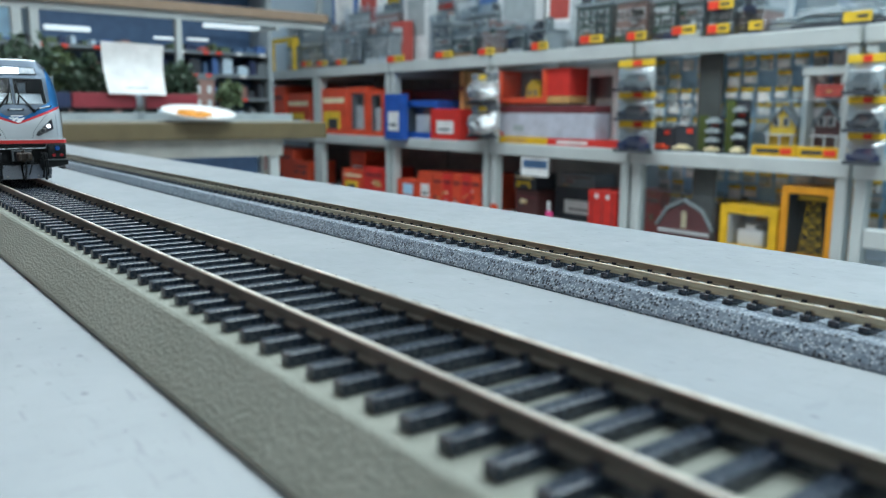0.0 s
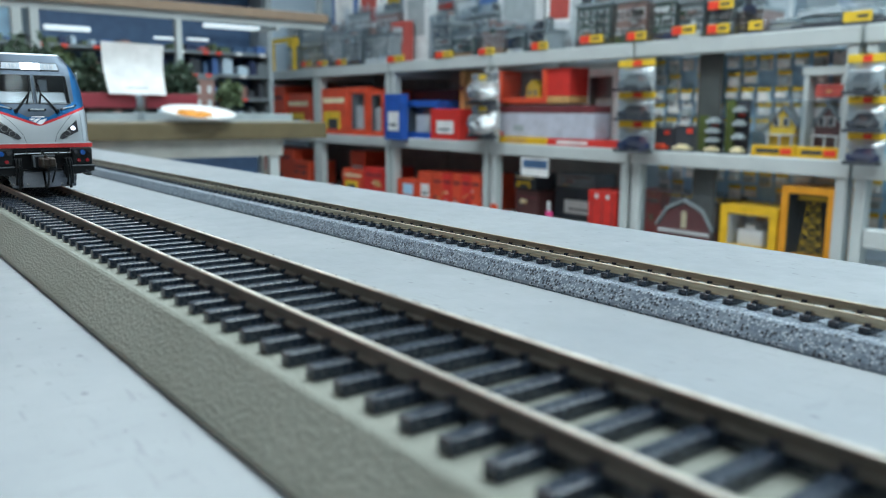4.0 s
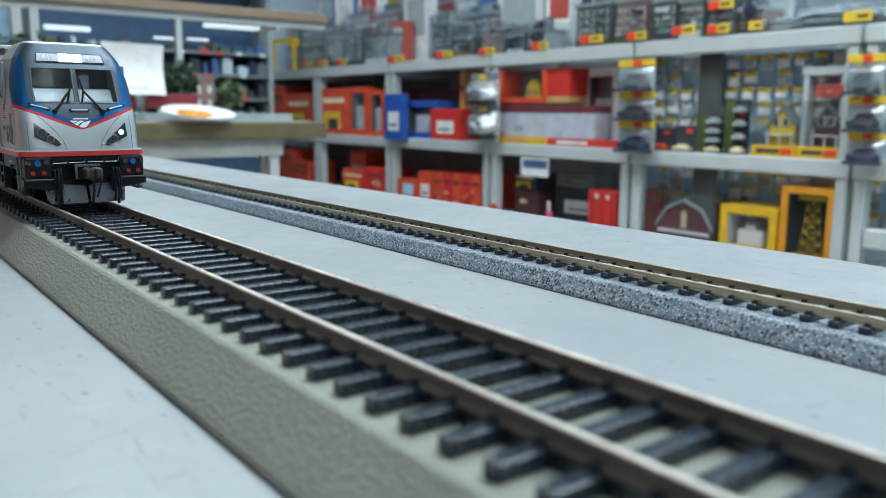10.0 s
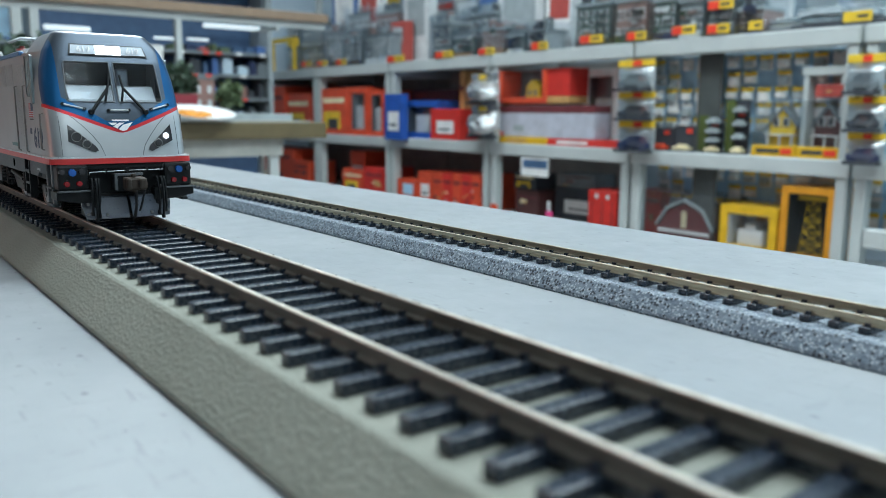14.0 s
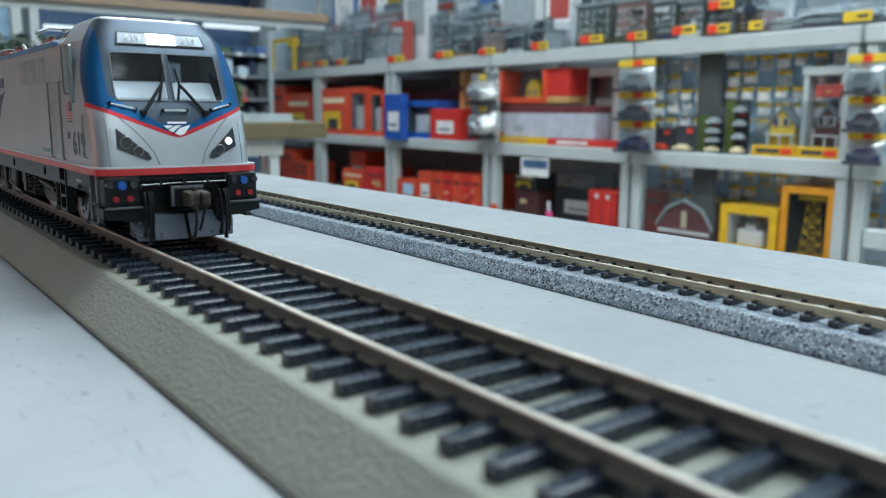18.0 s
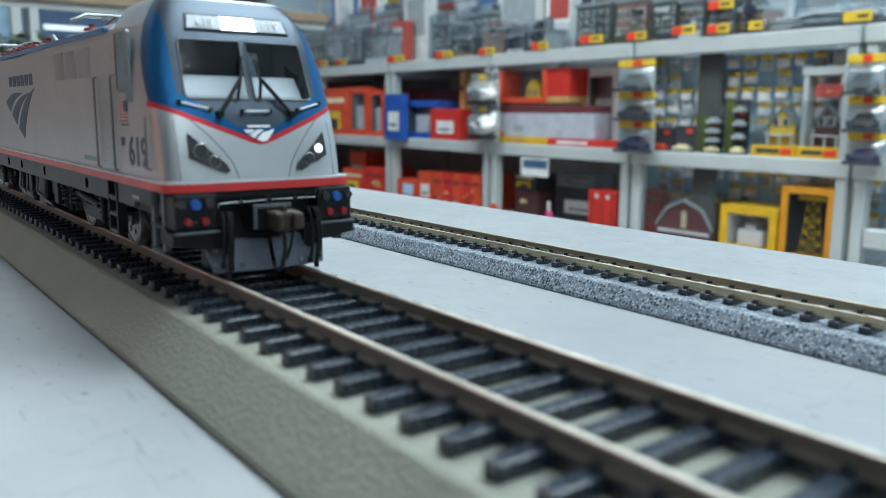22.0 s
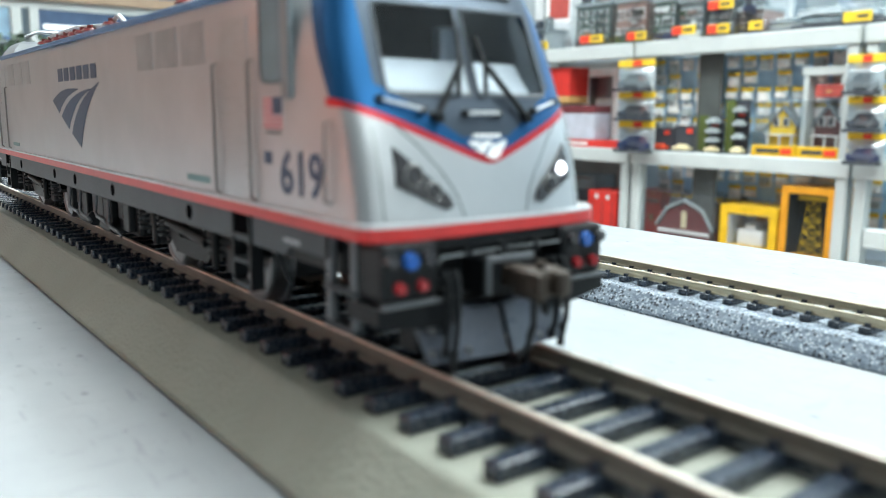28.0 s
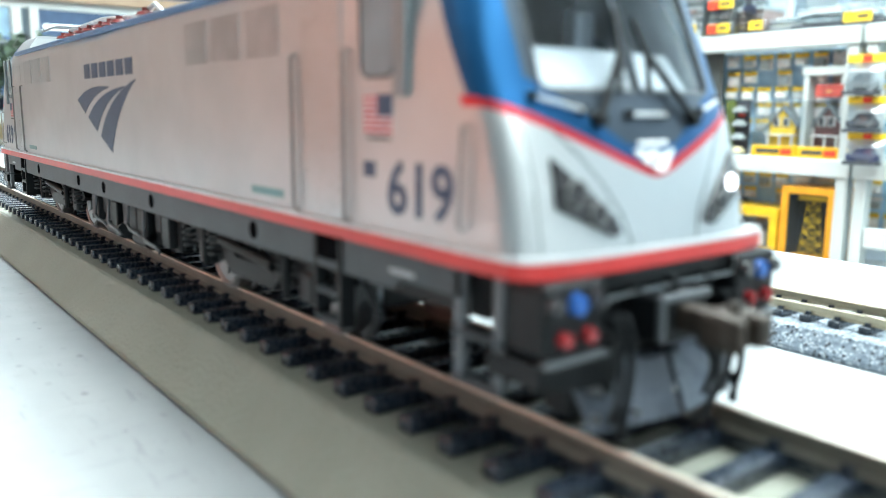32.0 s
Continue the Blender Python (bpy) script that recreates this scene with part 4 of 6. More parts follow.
JOINTS = (-3967, -3323, -2718, -2103, -1490, -868, -246, 376, 998)


def shelving_bay(x0, x1):
    u = thing("shelving_bay", "grey-white painted steel shelving bay crowded with model boxes", "shelving", "shelving bays along the wall")
    for x in (x0 + 8, x1 - 34):
        part("post", boxes((x, x + 26, SHELF_Y + 2, SHELF_Y + 36, 0, UP - 2), round_by=3), M["shelf"], u)
        part("post", boxes((x, x + 26, 2150, 2184, 0, 1700), round_by=3), M["shelf"], u)
    for z, h in ((UP, 41), (LOW, 40), (BASE, 40)):
        part("front_beam", boxes((x0 + 4, x1 - 4, SHELF_Y - 4, SHELF_Y + 24, z - h, z), round_by=4), M["shelf"], u)
        part("shelf_board", boxes((x0 + 5, x1 - 5, SHELF_Y + 25, 2098 if x0 < -2200 else 1950 if z == UP else 1890 if z == LOW and x0 > -1600 else 2008, z - 22, z - 1)), M["shelf"], u)
    for x in (x0 + 8, x1 - 24):
        part("side_rail", boxes((x, x + 16, SHELF_Y + 38, 2148, UP - 60, UP - 23)), M["shelf"], u)
    # Panels added for the shaded bay backs; tone lifted for the haze.
    if x0 == -2103:
        part("back_panel", boxes((x0 + 5, -1700, 2100, 2110, 200, UP - 24)), M["bayshade"], u, "added rear panel where the bay falls into shade")
    if x0 < -2200:
        part("back_panel", boxes((x0 + 5, x1 - 5, 2100, 2110, 200, UP - 24)), M["bayshade"], u, "added rear panel where the bay falls into shade")
    return u


for ja, jb in zip(JOINTS, JOINTS[1:]):
    shelving_bay(ja, jb)


def pegboard(x0, x1, z0, z1, y):
    """Blue pegboard hung with small packs, header cards up."""
    p = thing("pegboard", "light blue pegboard hung with small header packs", "pegboard", at=pose(0, 0, 0))
    part("board", boxes((x0, x1, y, y + 10, z0, z1)), M["pegblue"], p)
    rnd = random.Random(5)
    cols = int((x1 - x0) / 46)
    z, row = z1 - 12, 0
    while z > z0 + 34:
        for c in range(cols):
            x = x0 + 6 + c * 46 + (row % 2) * 5
            if rnd.random() < 0.12:
                continue
            pack = thing("hang_pack", "small white parts pack with a yellow header card", "parts pack", "packs on the pegboard")
            h = rnd.choice((25, 29, 33))
            plain = rnd.random() < 0.25
            part("card", boxes((x, x + 35, y - 22, y - 19.5, z - h, z + 2)), M["white"] if rnd.random() < 0.6 else M["bluewhite"], pack)
            part("header", boxes((x, x + 35, y - 24, y - 22, z - 5, z + 5)), M["white"] if plain else M["tagyellow"], pack)
            part("bubble", boxes((x + 4, x + 31, y - 32, y - 22.2, z - h + 3, z - 8), round_by=3), M["white"] if rnd.random() < 0.7 else M["stone"], pack)
            part("hook", path(bmesh.new(), [(x + 17, y, z + 3), (x + 17, y - 34, z + 3), (x + 17, y - 37, z + 7)], 1.6, seg=6), M["steel"], pack)
        z -= 39
        row += 1
    return p


pegboard(-1480, -760, 862, 1100, 1895)
pegboard(-1500, -800, 662, 806, 1962)
pegboard(-744, -230, 640, 1098, 1895)


def dark_upright(x0, x1):
    solid("dark_upright", boxes((x0, x1, 1838, 1850, 602, 1118), round_by=4), M["darkpost"], "dark grey upright panel between pegboards", "panel")


dark_upright(-1306, -1236)
solid("shelf_rail", boxes((-828, -260, 1797, 1830, 657, 701), round_by=4), M["shelf"], "grey-white lower shelf rail between posts", "shelf rail")


def carton(x0, x1, z0, z1, y, d, mat, label, side=""):
    """A printed model box, with what its front shows."""
    c = thing("model_box", label, "box", "model boxes on the shelves")
    if z1 < z0 + 12:
        z1 = z0 + 60
    w, h = x1 - x0, z1 - z0
    if side in ("window", "bigwindow", "tower"):
        f = 0.16 * min(w, h) if side == "window" else 0.13 * w
        bm = boxes((x0, x0 + f, y, y + d, z0, z1), (x1 - f, x1, y, y + d, z0, z1), (x0 + f, x1 - f, y, y + d, z1 - f, z1), (x0 + f, x1 - f, y, y + d, z0, z0 + f), (x0 + f, x1 - f, y + d - 4, y + d, z0 + f, z1 - f))
        part("box_frame", bm, M[mat], c)
        deep = 48 if side == "tower" else 80 if side == "bigwindow" else 42
        part("liner", boxes((x0 + f, x1 - f, y + deep, y + deep + 3, z0 + f, z1 - f)), M["window_dark"] if side == "tower" else M["slate"] if side == "window" else M["pack_pale"], c)
        inner = M["window_dark"] if side == "tower" else M["slate"] if side == "window" else M["pack_pale"]
        part("lining", boxes((x0 + f, x0 + f + 2, y + 5, y + deep - 1, z0 + f, z1 - f), (x1 - f - 2, x1 - f, y + 5, y + deep - 1, z0 + f, z1 - f), (x0 + f + 2.2, x1 - f - 2.2, y + 5, y + deep - 1, z1 - f - 2, z1 - f)), inner, c)
        part("window", boxes((x0 + f, x1 - f, y + 3, y + 4, z0 + f, z1 - f)), M["film"], c, "clear window")
        if side == "tower":
            t = bmesh.new()
            xc, zb, zt = (x0 + x1) / 2, z0 + f, z1 - f - 10
            for k in range(5):
                za, zc = zb + (zt - zb) * k / 5, zb + (zt - zb) * (k + 1) / 5
                wa, wc = 28 - 3 * k, 28 - 3 * (k + 1)
                for s in (-1, 1):
                    path(t, [(xc + s * wa, y + 30, za), (xc + s * wc, y + 30, zc), (xc - s * wa, y + 30, za)], 1.1, seg=6)
                path(t, [(xc - wc, y + 30, zc), (xc + wc, y + 30, zc)], 1.1, seg=6)
            box(t, xc - 34, xc + 34, y + 22, y + 40, zt - 6, zt + 4)
            part("lattice_tower", t, M["tagyellow"], c)
        elif side == "bigwindow":
            part("model_inside", boxes((x0 + w * 0.25, x1 - w * 0.3, y + 20, y + 70, z0 + f, z0 + h * 0.5), (x0 + w * 0.35, x1 - w * 0.45, y + 25, y + 60, z0 + h * 0.5, z0 + h * 0.62), round_by=3), M["white"], c)
            part("picture", boxes((x0 + w * 0.35, x1 - w * 0.25, y + deep - 3, y + deep - 1, z0 + h * 0.66, z0 + h * 0.8)), M["tan"], c)
        else:
            part("model_inside", boxes((x0 + w * 0.3, x1 - w * 0.3, y + 12, y + 40, z0 + f, z0 + h * 0.62), round_by=2), M["pack_pale"], c)
        return c
    part("box", boxes((x0, x1, y, y + d, z0, z1), round_by=1.5), M[mat], c)
    if side == "picture":
        part("picture", boxes((x0 + w * 0.12, x1 - w * 0.25, y - 1, y, z0 + h * 0.12, z0 + h * 0.5)), M["tagyellow"], c)
        part("picture", boxes((x0 + w * 0.3, x1 - w * 0.35, y - 1.6, y - 1, z0 + h * 0.12, z0 + h * 0.34)), M["pack_dark"], c)
        part("title_bar", boxes((x0 + w * 0.1, x1 - w * 0.1, y - 1, y, z0 + h * 0.68, z0 + h * 0.8)), M["cream"], c)
    elif side == "label":
        part("label_panel", boxes((x0 + w * 0.22, x1 - w * 0.18, y - 1, y, z0 + h * 0.2, z0 + h * 0.62)), M["white"], c)
        part("title_bar", boxes((x0 + w * 0.3, x1 - w * 0.3, y - 1.6, y - 1, z0 + h * 0.3, z0 + h * 0.36)), M["pack_dark"], c)
    elif side == "bluepic":
        part("picture", boxes((x0 + w * 0.3, x1 - w * 0.2, y - 1, y, z0 + h * 0.3, z0 + h * 0.82)), M["pegblue"], c)
    elif side == "holes":
        for k in (0.3, 0.7):
            part("badge", tube(bmesh.new(), (x0 + w * k, y - 1, z1 - h * 0.14), (x0 + w * k, y, z1 - h * 0.14), 8, seg=16), M["pack_pale"], c)
        for k in (0.12, 0.5, 0.85):
            part("panel_line", boxes((x0 + w * k, x0 + w * k + 3, y - 1, y, z0 + 5, z1 - h * 0.25)), M["maroon"], c)
    else:
        rnd = random.Random(int(x0 + z1))
        for k in range(3):
            px, pz = x0 + w * rnd.uniform(0.06, 0.6), z0 + h * rnd.uniform(0.08, 0.55)
            part("print_bar", boxes((px, px + w * rnd.uniform(0.1, 0.32), y - 1 - 0.2 * k, y, pz, pz + h * rnd.uniform(0.05, 0.16))), M[rnd.choice(["cream", "pack_pale", "maroon", "pack_dark", "tan"])], c)
        part("title_bar", boxes((x0 + w * 0.12, x1 - w * 0.12, y - 1, y, z0 + h * 0.7, z0 + h * 0.78)), M["maroon"] if mat != "maroon" else M["cream"], c)
    return c


def building_kit(x0, x1, z0, z1, y, d, mat, kind):
    """A model building in a clear box: walls with window openings, roof and cornice."""
    c = thing("building_kit", {"stone": "grey stone model building in clear packaging", "slate": "dark slate model building in clear packaging", "brick": "brown brick model building in clear packaging", "bottle": "dark green model building in clear packaging"}[mat], "model kit", "building kits on the upper shelf")
    w, h = x1 - x0, z1 - z0
    part("clear_case", boxes((x0, x1, y - 6, y + d, z0, z1 + 20), round_by=2), M["clearpack"], c, "clear plastic case")
    a, b = x0 + w * 0.07, x1 - w * 0.07
    part("wall", boxes((a, b, y + 12, y + d - 10, z0 + 4, z1 - 12)), M["kit_" + mat], c)
    n, m = 4 + kind, 2 + (kind + 1) % 3
    for i in range(n):
        for j in range(m):
            xx = a + (b - a) * (i + 0.5) / n
            zz = z0 + 10 + (h - 30) * (j + 0.45) / m
            ww, hh = (b - a) / n * 0.28, (h - 30) / m * 0.3
            fr = part("window", boxes((xx - ww, xx + ww, y + 9, y + 12.5, zz - hh, zz + hh)), M["white"] if (i + j + kind) % 3 else M["pack_pale"], c)
            part("pane", boxes((xx - ww * 0.7, xx + ww * 0.7, y + 8, y + 9.5, zz - hh * 0.75, zz + hh * 0.75)), M["window_dark"], fr)
    if kind == 2:
        part("roof", prism(bmesh.new(), [(a - 2, z1 - 3.5), (b + 2, z1 - 3.5), (b - w * 0.2, z1 + 14), (a + w * 0.2, z1 + 14)], 1, y + 10, y + d - 12), M["slate"], c)
    rnd = random.Random(int(x0))
    part("shop_front", boxes((a + 4, b - 4, y + 5, y + 11, z0 + 4.5, z0 + 4 + h * 0.16)), M[rnd.choice(["pack_dark", "leaf", "brick", "navy", "pack_pale"])], c)
    for k in range(4):
        xx, zz, ww = rnd.uniform(a, b - 30), z0 + h * rnd.uniform(0.2, 0.8), rnd.uniform(10, 34)
        part("shop_sign", boxes((xx, xx + ww, y + 1 + k, y + 4 + k, zz, zz + rnd.uniform(5, 14))), M[rnd.choice(["white", "pack_pale", "pack_dark", "navy", "brick", "bluewhite", "leaf"])], c)
    for k in range(3):
        xx = rnd.uniform(a, b - 20)
        part("roof_block", boxes((xx, xx + rnd.uniform(8, 26), y + 20, y + 45, z1 - 3.5, z1 + rnd.uniform(8, 34))), M[rnd.choice(["kit_slate", "kit_brick", "stone", "pack_dark"])], c)
    if rnd.random() < 0.6:
        fx = rnd.uniform(a + 5, b - 45)
        stair = bmesh.new()
        for k in range(3):
            zz = z0 + h * (0.28 + 0.2 * k)
            box(stair, fx, fx + 40, y - 2, y + 4, zz, zz + 3)
            path(stair, [(fx + 2, y, zz), (fx + 36, y, zz + h * 0.2)], 1.5, seg=6)
        part("fire_escape", stair, M["pack_dark"], c)
    part("cornice", boxes((a - 4, b + 4, y + 6, y + d - 6, z1 - 14, z1 - 4)), M["stone"] if mat != "stone" else M["slate"], c)
    part("base_card", boxes((x0 + 2, x1 - 2, y, y + d - 4, z0, z0 + 4)), M["pack_dark"], c)
    return c


def flat_pack(x0, x1, z0, z1, y, d, mat):
    c = thing("flat_pack", {"poster_blue": "tall blue-bordered flat kit box", "pack_white": "tall white flat kit box", "pack_red": "dull red flat kit box", "pack_pale": "pale grey flat kit box"}[mat], "box", "flat kit boxes")
    w, h = x1 - x0, z1 - z0
    part("box", boxes((x0, x1, y, y + d, z0, z1), round_by=2), M[mat], c)
    if mat == "poster_blue":
        part("picture", boxes((x0 + w * 0.12, x1 - w * 0.14, y - 1, y, z0 + h * 0.3, z1 - h * 0.05)), M["white"], c)
        part("picture", boxes((x0 + w * 0.35, x1 - w * 0.3, y - 2, y - 1, z0 + h * 0.45, z0 + h * 0.7)), M["pack_pale"], c)
    elif mat == "pack_pale":
        part("picture", boxes((x0 + w * 0.15, x1 - w * 0.15, y - 1, y, z0 + h * 0.35, z0 + h * 0.8)), M["stone"], c)
    else:
        part("picture", boxes((x0 + w * 0.15, x1 - w * 0.15, y - 1, y, z0 + h * 0.5, z0 + h * 0.85)), M["pack_red"] if mat == "pack_white" else M["pack_pale"], c)


def clear_pack(x0, x1, z0, z1, y, d, kind):
    c = thing("clear_pack", "flat clear pack of grey model parts", "model kit", "clear packs on the upper shelf")
    n = 3
    for k in range(n):
        za = z0 + (z1 - z0) * k / n
        zb = z0 + (z1 - z0) * (k + 0.8) / n
        part("tray", boxes((x0 + 4 * k, x1 - 2 * k, y + 3 * k, y + d, za, zb), round_by=2), M["bubble"] if k else M["pack_dark"], c)
        part("parts", boxes((x0 + 10, x1 - 10, y + 12, y + d - 12, za + 1, za + (zb - za) * 0.6)), M["pack_pale"] if (k + kind) % 2 else M["stone"], c)


def girder_kit(x0, x1, z0, z1, y, d):
    c = thing("girder_kit", "yellow girder gantry model on the upper shelf", "model kit")
    for xa in (x0 + 20, (x0 + x1) / 2 - 40, x1 - 30):
        part("leg", boxes((xa, xa + 16, y, y + 16, z0, z1)), M["tagyellow"], c)
    part("girder", boxes((x0, x1, y, y + 18, z1 - 20, z1)), M["tagyellow"], c)
    part("cab", boxes((x1 - 70, x1 - 10, y - 4, y + 30, z1 - 44, z1 - 8), round_by=2), M["tagyellow"], c)


def price_tag(x0, x1, z, y, kind):
    c = thing("price_tag", "yellow price tag with a red sticker" if not kind else "plain yellow price tag", "price tag", "price tags on the shelf edge")
    part("card", boxes((x0, x1, y, y + 3, z - 11, z + 11)), M["tagyellow"], c)
    part("print_bar", boxes((x0 + (x1 - x0) * 0.5, x1 - (x1 - x0) * 0.12, y - 1, y, z - 3, z + 3)), M["pack_dark"], c)
    if not kind:
        part("sticker", boxes((x0 - 2, x0 + (x1 - x0) * 0.42, y - 1.5, y - 0.2, z - 11, z + 10)), M["tagred"], c, "red sticker")


def long_box(x0, x1, z0, z1, y, d):
    c = thing("model_box", "long white model box with a maroon lid", "box", "model boxes on the shelves")
    part("box", boxes((x0, x1, y, y + d, z0, z1 - 1), round_by=1.5), M["lavender"], c)
    part("lid", boxes((x0 - 1, x1 + 1, y - 1, y + d + 1, z1, z1 + 22), round_by=1.5), M["maroon"], c, "maroon lid")
    part("emblem", boxes((x0 + 70, x0 + 120, y - 1, y, z0 + 18, z0 + 38), round_by=0.4), M["stone"], c)
    part("sticker", boxes((x0 + 4, x0 + 20, y - 1, y, z0 + 2, z0 + 14)), M["tagred"], c)


def house_box(x0, x1, z0, z1, y, d):
    c = thing("house_box", "orange window box with a small yellow house inside", "box", "model boxes on the shelves")
    f = 18
    part("box_frame", boxes((x0, x0 + f, y, y + d, z0, z1), (x1 - f, x1, y, y + d, z0, z1), (x0 + f, x1 - f, y, y + d, z0, z0 + f), (x0 + f, x1 - f, y + d - 5, y + d, z0 + f, z1), round_by=1), M["orange"], c)
    part("liner", boxes((x0 + f, x1 - f, y + d - 10, y + d - 6, z0 + f, z1 - 2)), M["slate"], c)
    part("window", boxes((x0 + f, x1 - f, y + 4, y + 5, z0 + f, z1 - 2)), M["film"], c)
    part("side_panel", boxes((x1, x1 + 95, y + 6, y + d, z0 + 22, z1 - 1), round_by=1), M["red"], c, "dark red side panel")
    part("side_band", boxes((x1, x1 + 95, y + 4, y + d - 2, z0, z0 + 21), round_by=1), M["tan"], c)
    xm = x0 + (x1 - x0) * 0.62
    house = bmesh.new()
    box(house, xm - 30, xm + 30, y + 25, y + 70, z0 + f, z0 + f + 32)
    prism(house, [(xm - 34, z0 + f + 32), (xm + 34, z0 + f + 32), (xm, z0 + f + 58)], 1, y + 22, y + 73)
    part("model_house", house, M["tagyellow"], c, "small yellow model house")
    for s in (-14, 12):
        part("house_window", boxes((xm + s - 6, xm + s + 6, y + 23, y + 25, z0 + f + 8, z0 + f + 24)), M["slate"], c)


def tray(x0, x1, z0, z1, y, d, mat, label):
    c = thing("flat_box", label, "box", "model boxes on the shelves")
    part("box", boxes((x0, x1, y, y + d, z0, z1), round_by=1.5), M[mat], c)
    part("print_bar", boxes((x0 + (x1 - x0) * 0.15, x1 - (x1 - x0) * 0.4, y - 1, y, z0 + 6, z1 - 6)), M["white"] if mat == "red" else M["tan"], c)


def hanging_pack(x0, x1, z0, z1, y, kind):
    """A bulging pack hung on a hook: header card and bubble."""
    c = thing("hanging_pack", "shiny silver pack hung on a shelf hook" if kind == "foil" else "clear vehicle pack with a yellow header, hung on a hook", "pack", "packs hung at the shelf joints")
    w, h = x1 - x0, z1 - z0
    part("header", boxes((x0, x1, y - 2, y + 1, z1 - h * 0.22, z1), round_by=0.8), M["foil"] if kind == "foil" else M["tagyellow"], c)
    bm = bmesh.new()
    deep = 48 if kind == "foil" else 26
    box(bm, x0 + 2, x1 - 2, y - deep, y, z0, z1 - h * 0.24)
    bmesh.ops.subdivide_edges(bm, edges=bm.edges[:], cuts=7 if kind == "foil" else 4, use_grid_fill=True)
    for v in bm.verts:
        u = (v.co.x - x0) / w * 2 - 1
        t = (v.co.z - z0) / (h * 0.76) * 2 - 1
        v.co.y = y - (y - v.co.y) * max(0.15, (1 - u ** 4) * (1 - t ** 4)) + math.sin(v.co.x * 0.3) * 1.5
        if kind == "foil":
            v.co.y += 5 * math.sin(v.co.x * 0.16 + v.co.z * 0.21) + 4 * math.sin(v.co.z * 0.33 - v.co.x * 0.09)
            v.co.x += 4 * math.sin(v.co.z * 0.12 + 1.0) - u * 9 * t * t
    part("bubble", bm, M["foil"] if kind == "foil" else M["bubble"], c, smooth=True)
    part("backing", boxes((x0 + 2, x1 - 2, y + 1.2, y + 3, z0, z1 - 2)), M["pack_pale"], c)
    if kind == "clear":
        zc = z0 + h * 0.1
        car = bmesh.new()
        box(car, x0 + w * 0.08, x1 - w * 0.08, y - 18, y - 4, zc, zc + h * 0.2, round_by=2)
        prism(car, [(x0 + w * 0.2, zc + h * 0.2), (x1 - w * 0.14, zc + h * 0.2), (x1 - w * 0.26, zc + h * 0.42), (x0 + w * 0.4, zc + h * 0.42)], 1, y - 16, y - 6)
        for wx in (x0 + w * 0.24, x1 - w * 0.24):
            tube(car, (wx, y - 19, zc + 1), (wx, y - 3, zc + 1), h * 0.09, seg=12)
        part("model_car", car, M["navy"] if z0 < 900 else M["pack_dark"] if z0 < 970 else M["slate"], c)
        part("sticker", boxes((x0 + w * 0.42, x0 + w * 0.66, y - 3.4, y - 2.2, z1 - h * 0.2, z1 - h * 0.03)), M["tagred"], c)
    else:
        part("sticker", boxes((x0 + w * 0.3, x0 + w * 0.55, y - 3.4, y - 2.2, z1 - h * 0.2, z1 - h * 0.05)), M["tagyellow"], c)
    part("tray_edge", boxes((x0 + 4, x1 - 4, y - 27, y - 2, z0 - 3, z0 + 5), round_by=1), M["pack_dark"], c)
    part("hook", path(bmesh.new(), [((x0 + x1) / 2, 1797, z1 + 2), ((x0 + x1) / 2, y - 10, z1 + 2), ((x0 + x1) / 2, y - 16, z1 + 8)], 2), M["steel"], c)


def house_kit(x0, x1, z0, z1, y, kind):
    """Gabled model house in a clear case on a yellow printed base."""
    c = thing("house_kit", "yellow gabled model house in a clear case" if kind == "yellowhouse" else "dark brown gabled model house in a clear case", "model kit", "house kits on the lower shelf")
    part("base_box", boxes((x0, x1, y, y + 62, z0, z0 + 26), round_by=1), M["yellow"], c, "yellow printed base")
    part("print_bar", boxes((x0 + 14, x1 - 40, y - 1, y, z0 + 9, z0 + 18)), M["pack_dark"], c)
    part("sticker", boxes((x1 - 36, x1 - 8, y - 1.4, y - 0.1, z0 + 6, z0 + 20)), M["tagred"], c)
    part("clear_case", boxes((x0, x1, y, y + 62, z0 + 26.5, z1 + 6), round_by=2), M["clearpack"], c)
    w = x1 - x0
    a, b = x0 + w * 0.3, x1 - w * 0.12
    zt = z1 - 4
    zw = z0 + 26 + (zt - z0 - 26) * 0.5
    wall = bmesh.new()
    box(wall, a, b, y + 20, y + 54, z0 + 27, zw)
    prism(wall, [(a, zw), (b, zw), ((a + b) / 2, zt - 8)], 1, y + 20, y + 54)
    part("wall", wall, M["tagyellow"] if kind == "yellowhouse" else M["deepbrown"], c)
    roof = bmesh.new()
    m = (a + b) / 2
    for s, e in ((-1, a), (1, b)):
        prism(roof, [(e + s * 8, zw - 6), (e + s * 8, zw), (m, zt), (m, zt - 8)], 1, y + 14, y + 58)
    part("roof", roof, M["slate"], c)
    for xx in (m - w * 0.14, m + w * 0.08):
        wi = part("window", boxes((xx - 8, xx + 8, y + 17, y + 20, zw - 2, zw + 20)), M["white"], c)
        part("pane", boxes((xx - 6, xx + 6, y + 16, y + 17.2, zw, zw + 18)), M["window_dark"], wi)
    part("porch", boxes((a - 6, b + 6, y + 6, y + 20, z0 + 50, z0 + 54), (a, a + 4, y + 8, y + 12, z0 + 27, z0 + 50), (b - 4, b, y + 8, y + 12, z0 + 27, z0 + 50), (m - 2, m + 2, y + 8, y + 12, z0 + 27, z0 + 50)), M["pack_pale"], c)


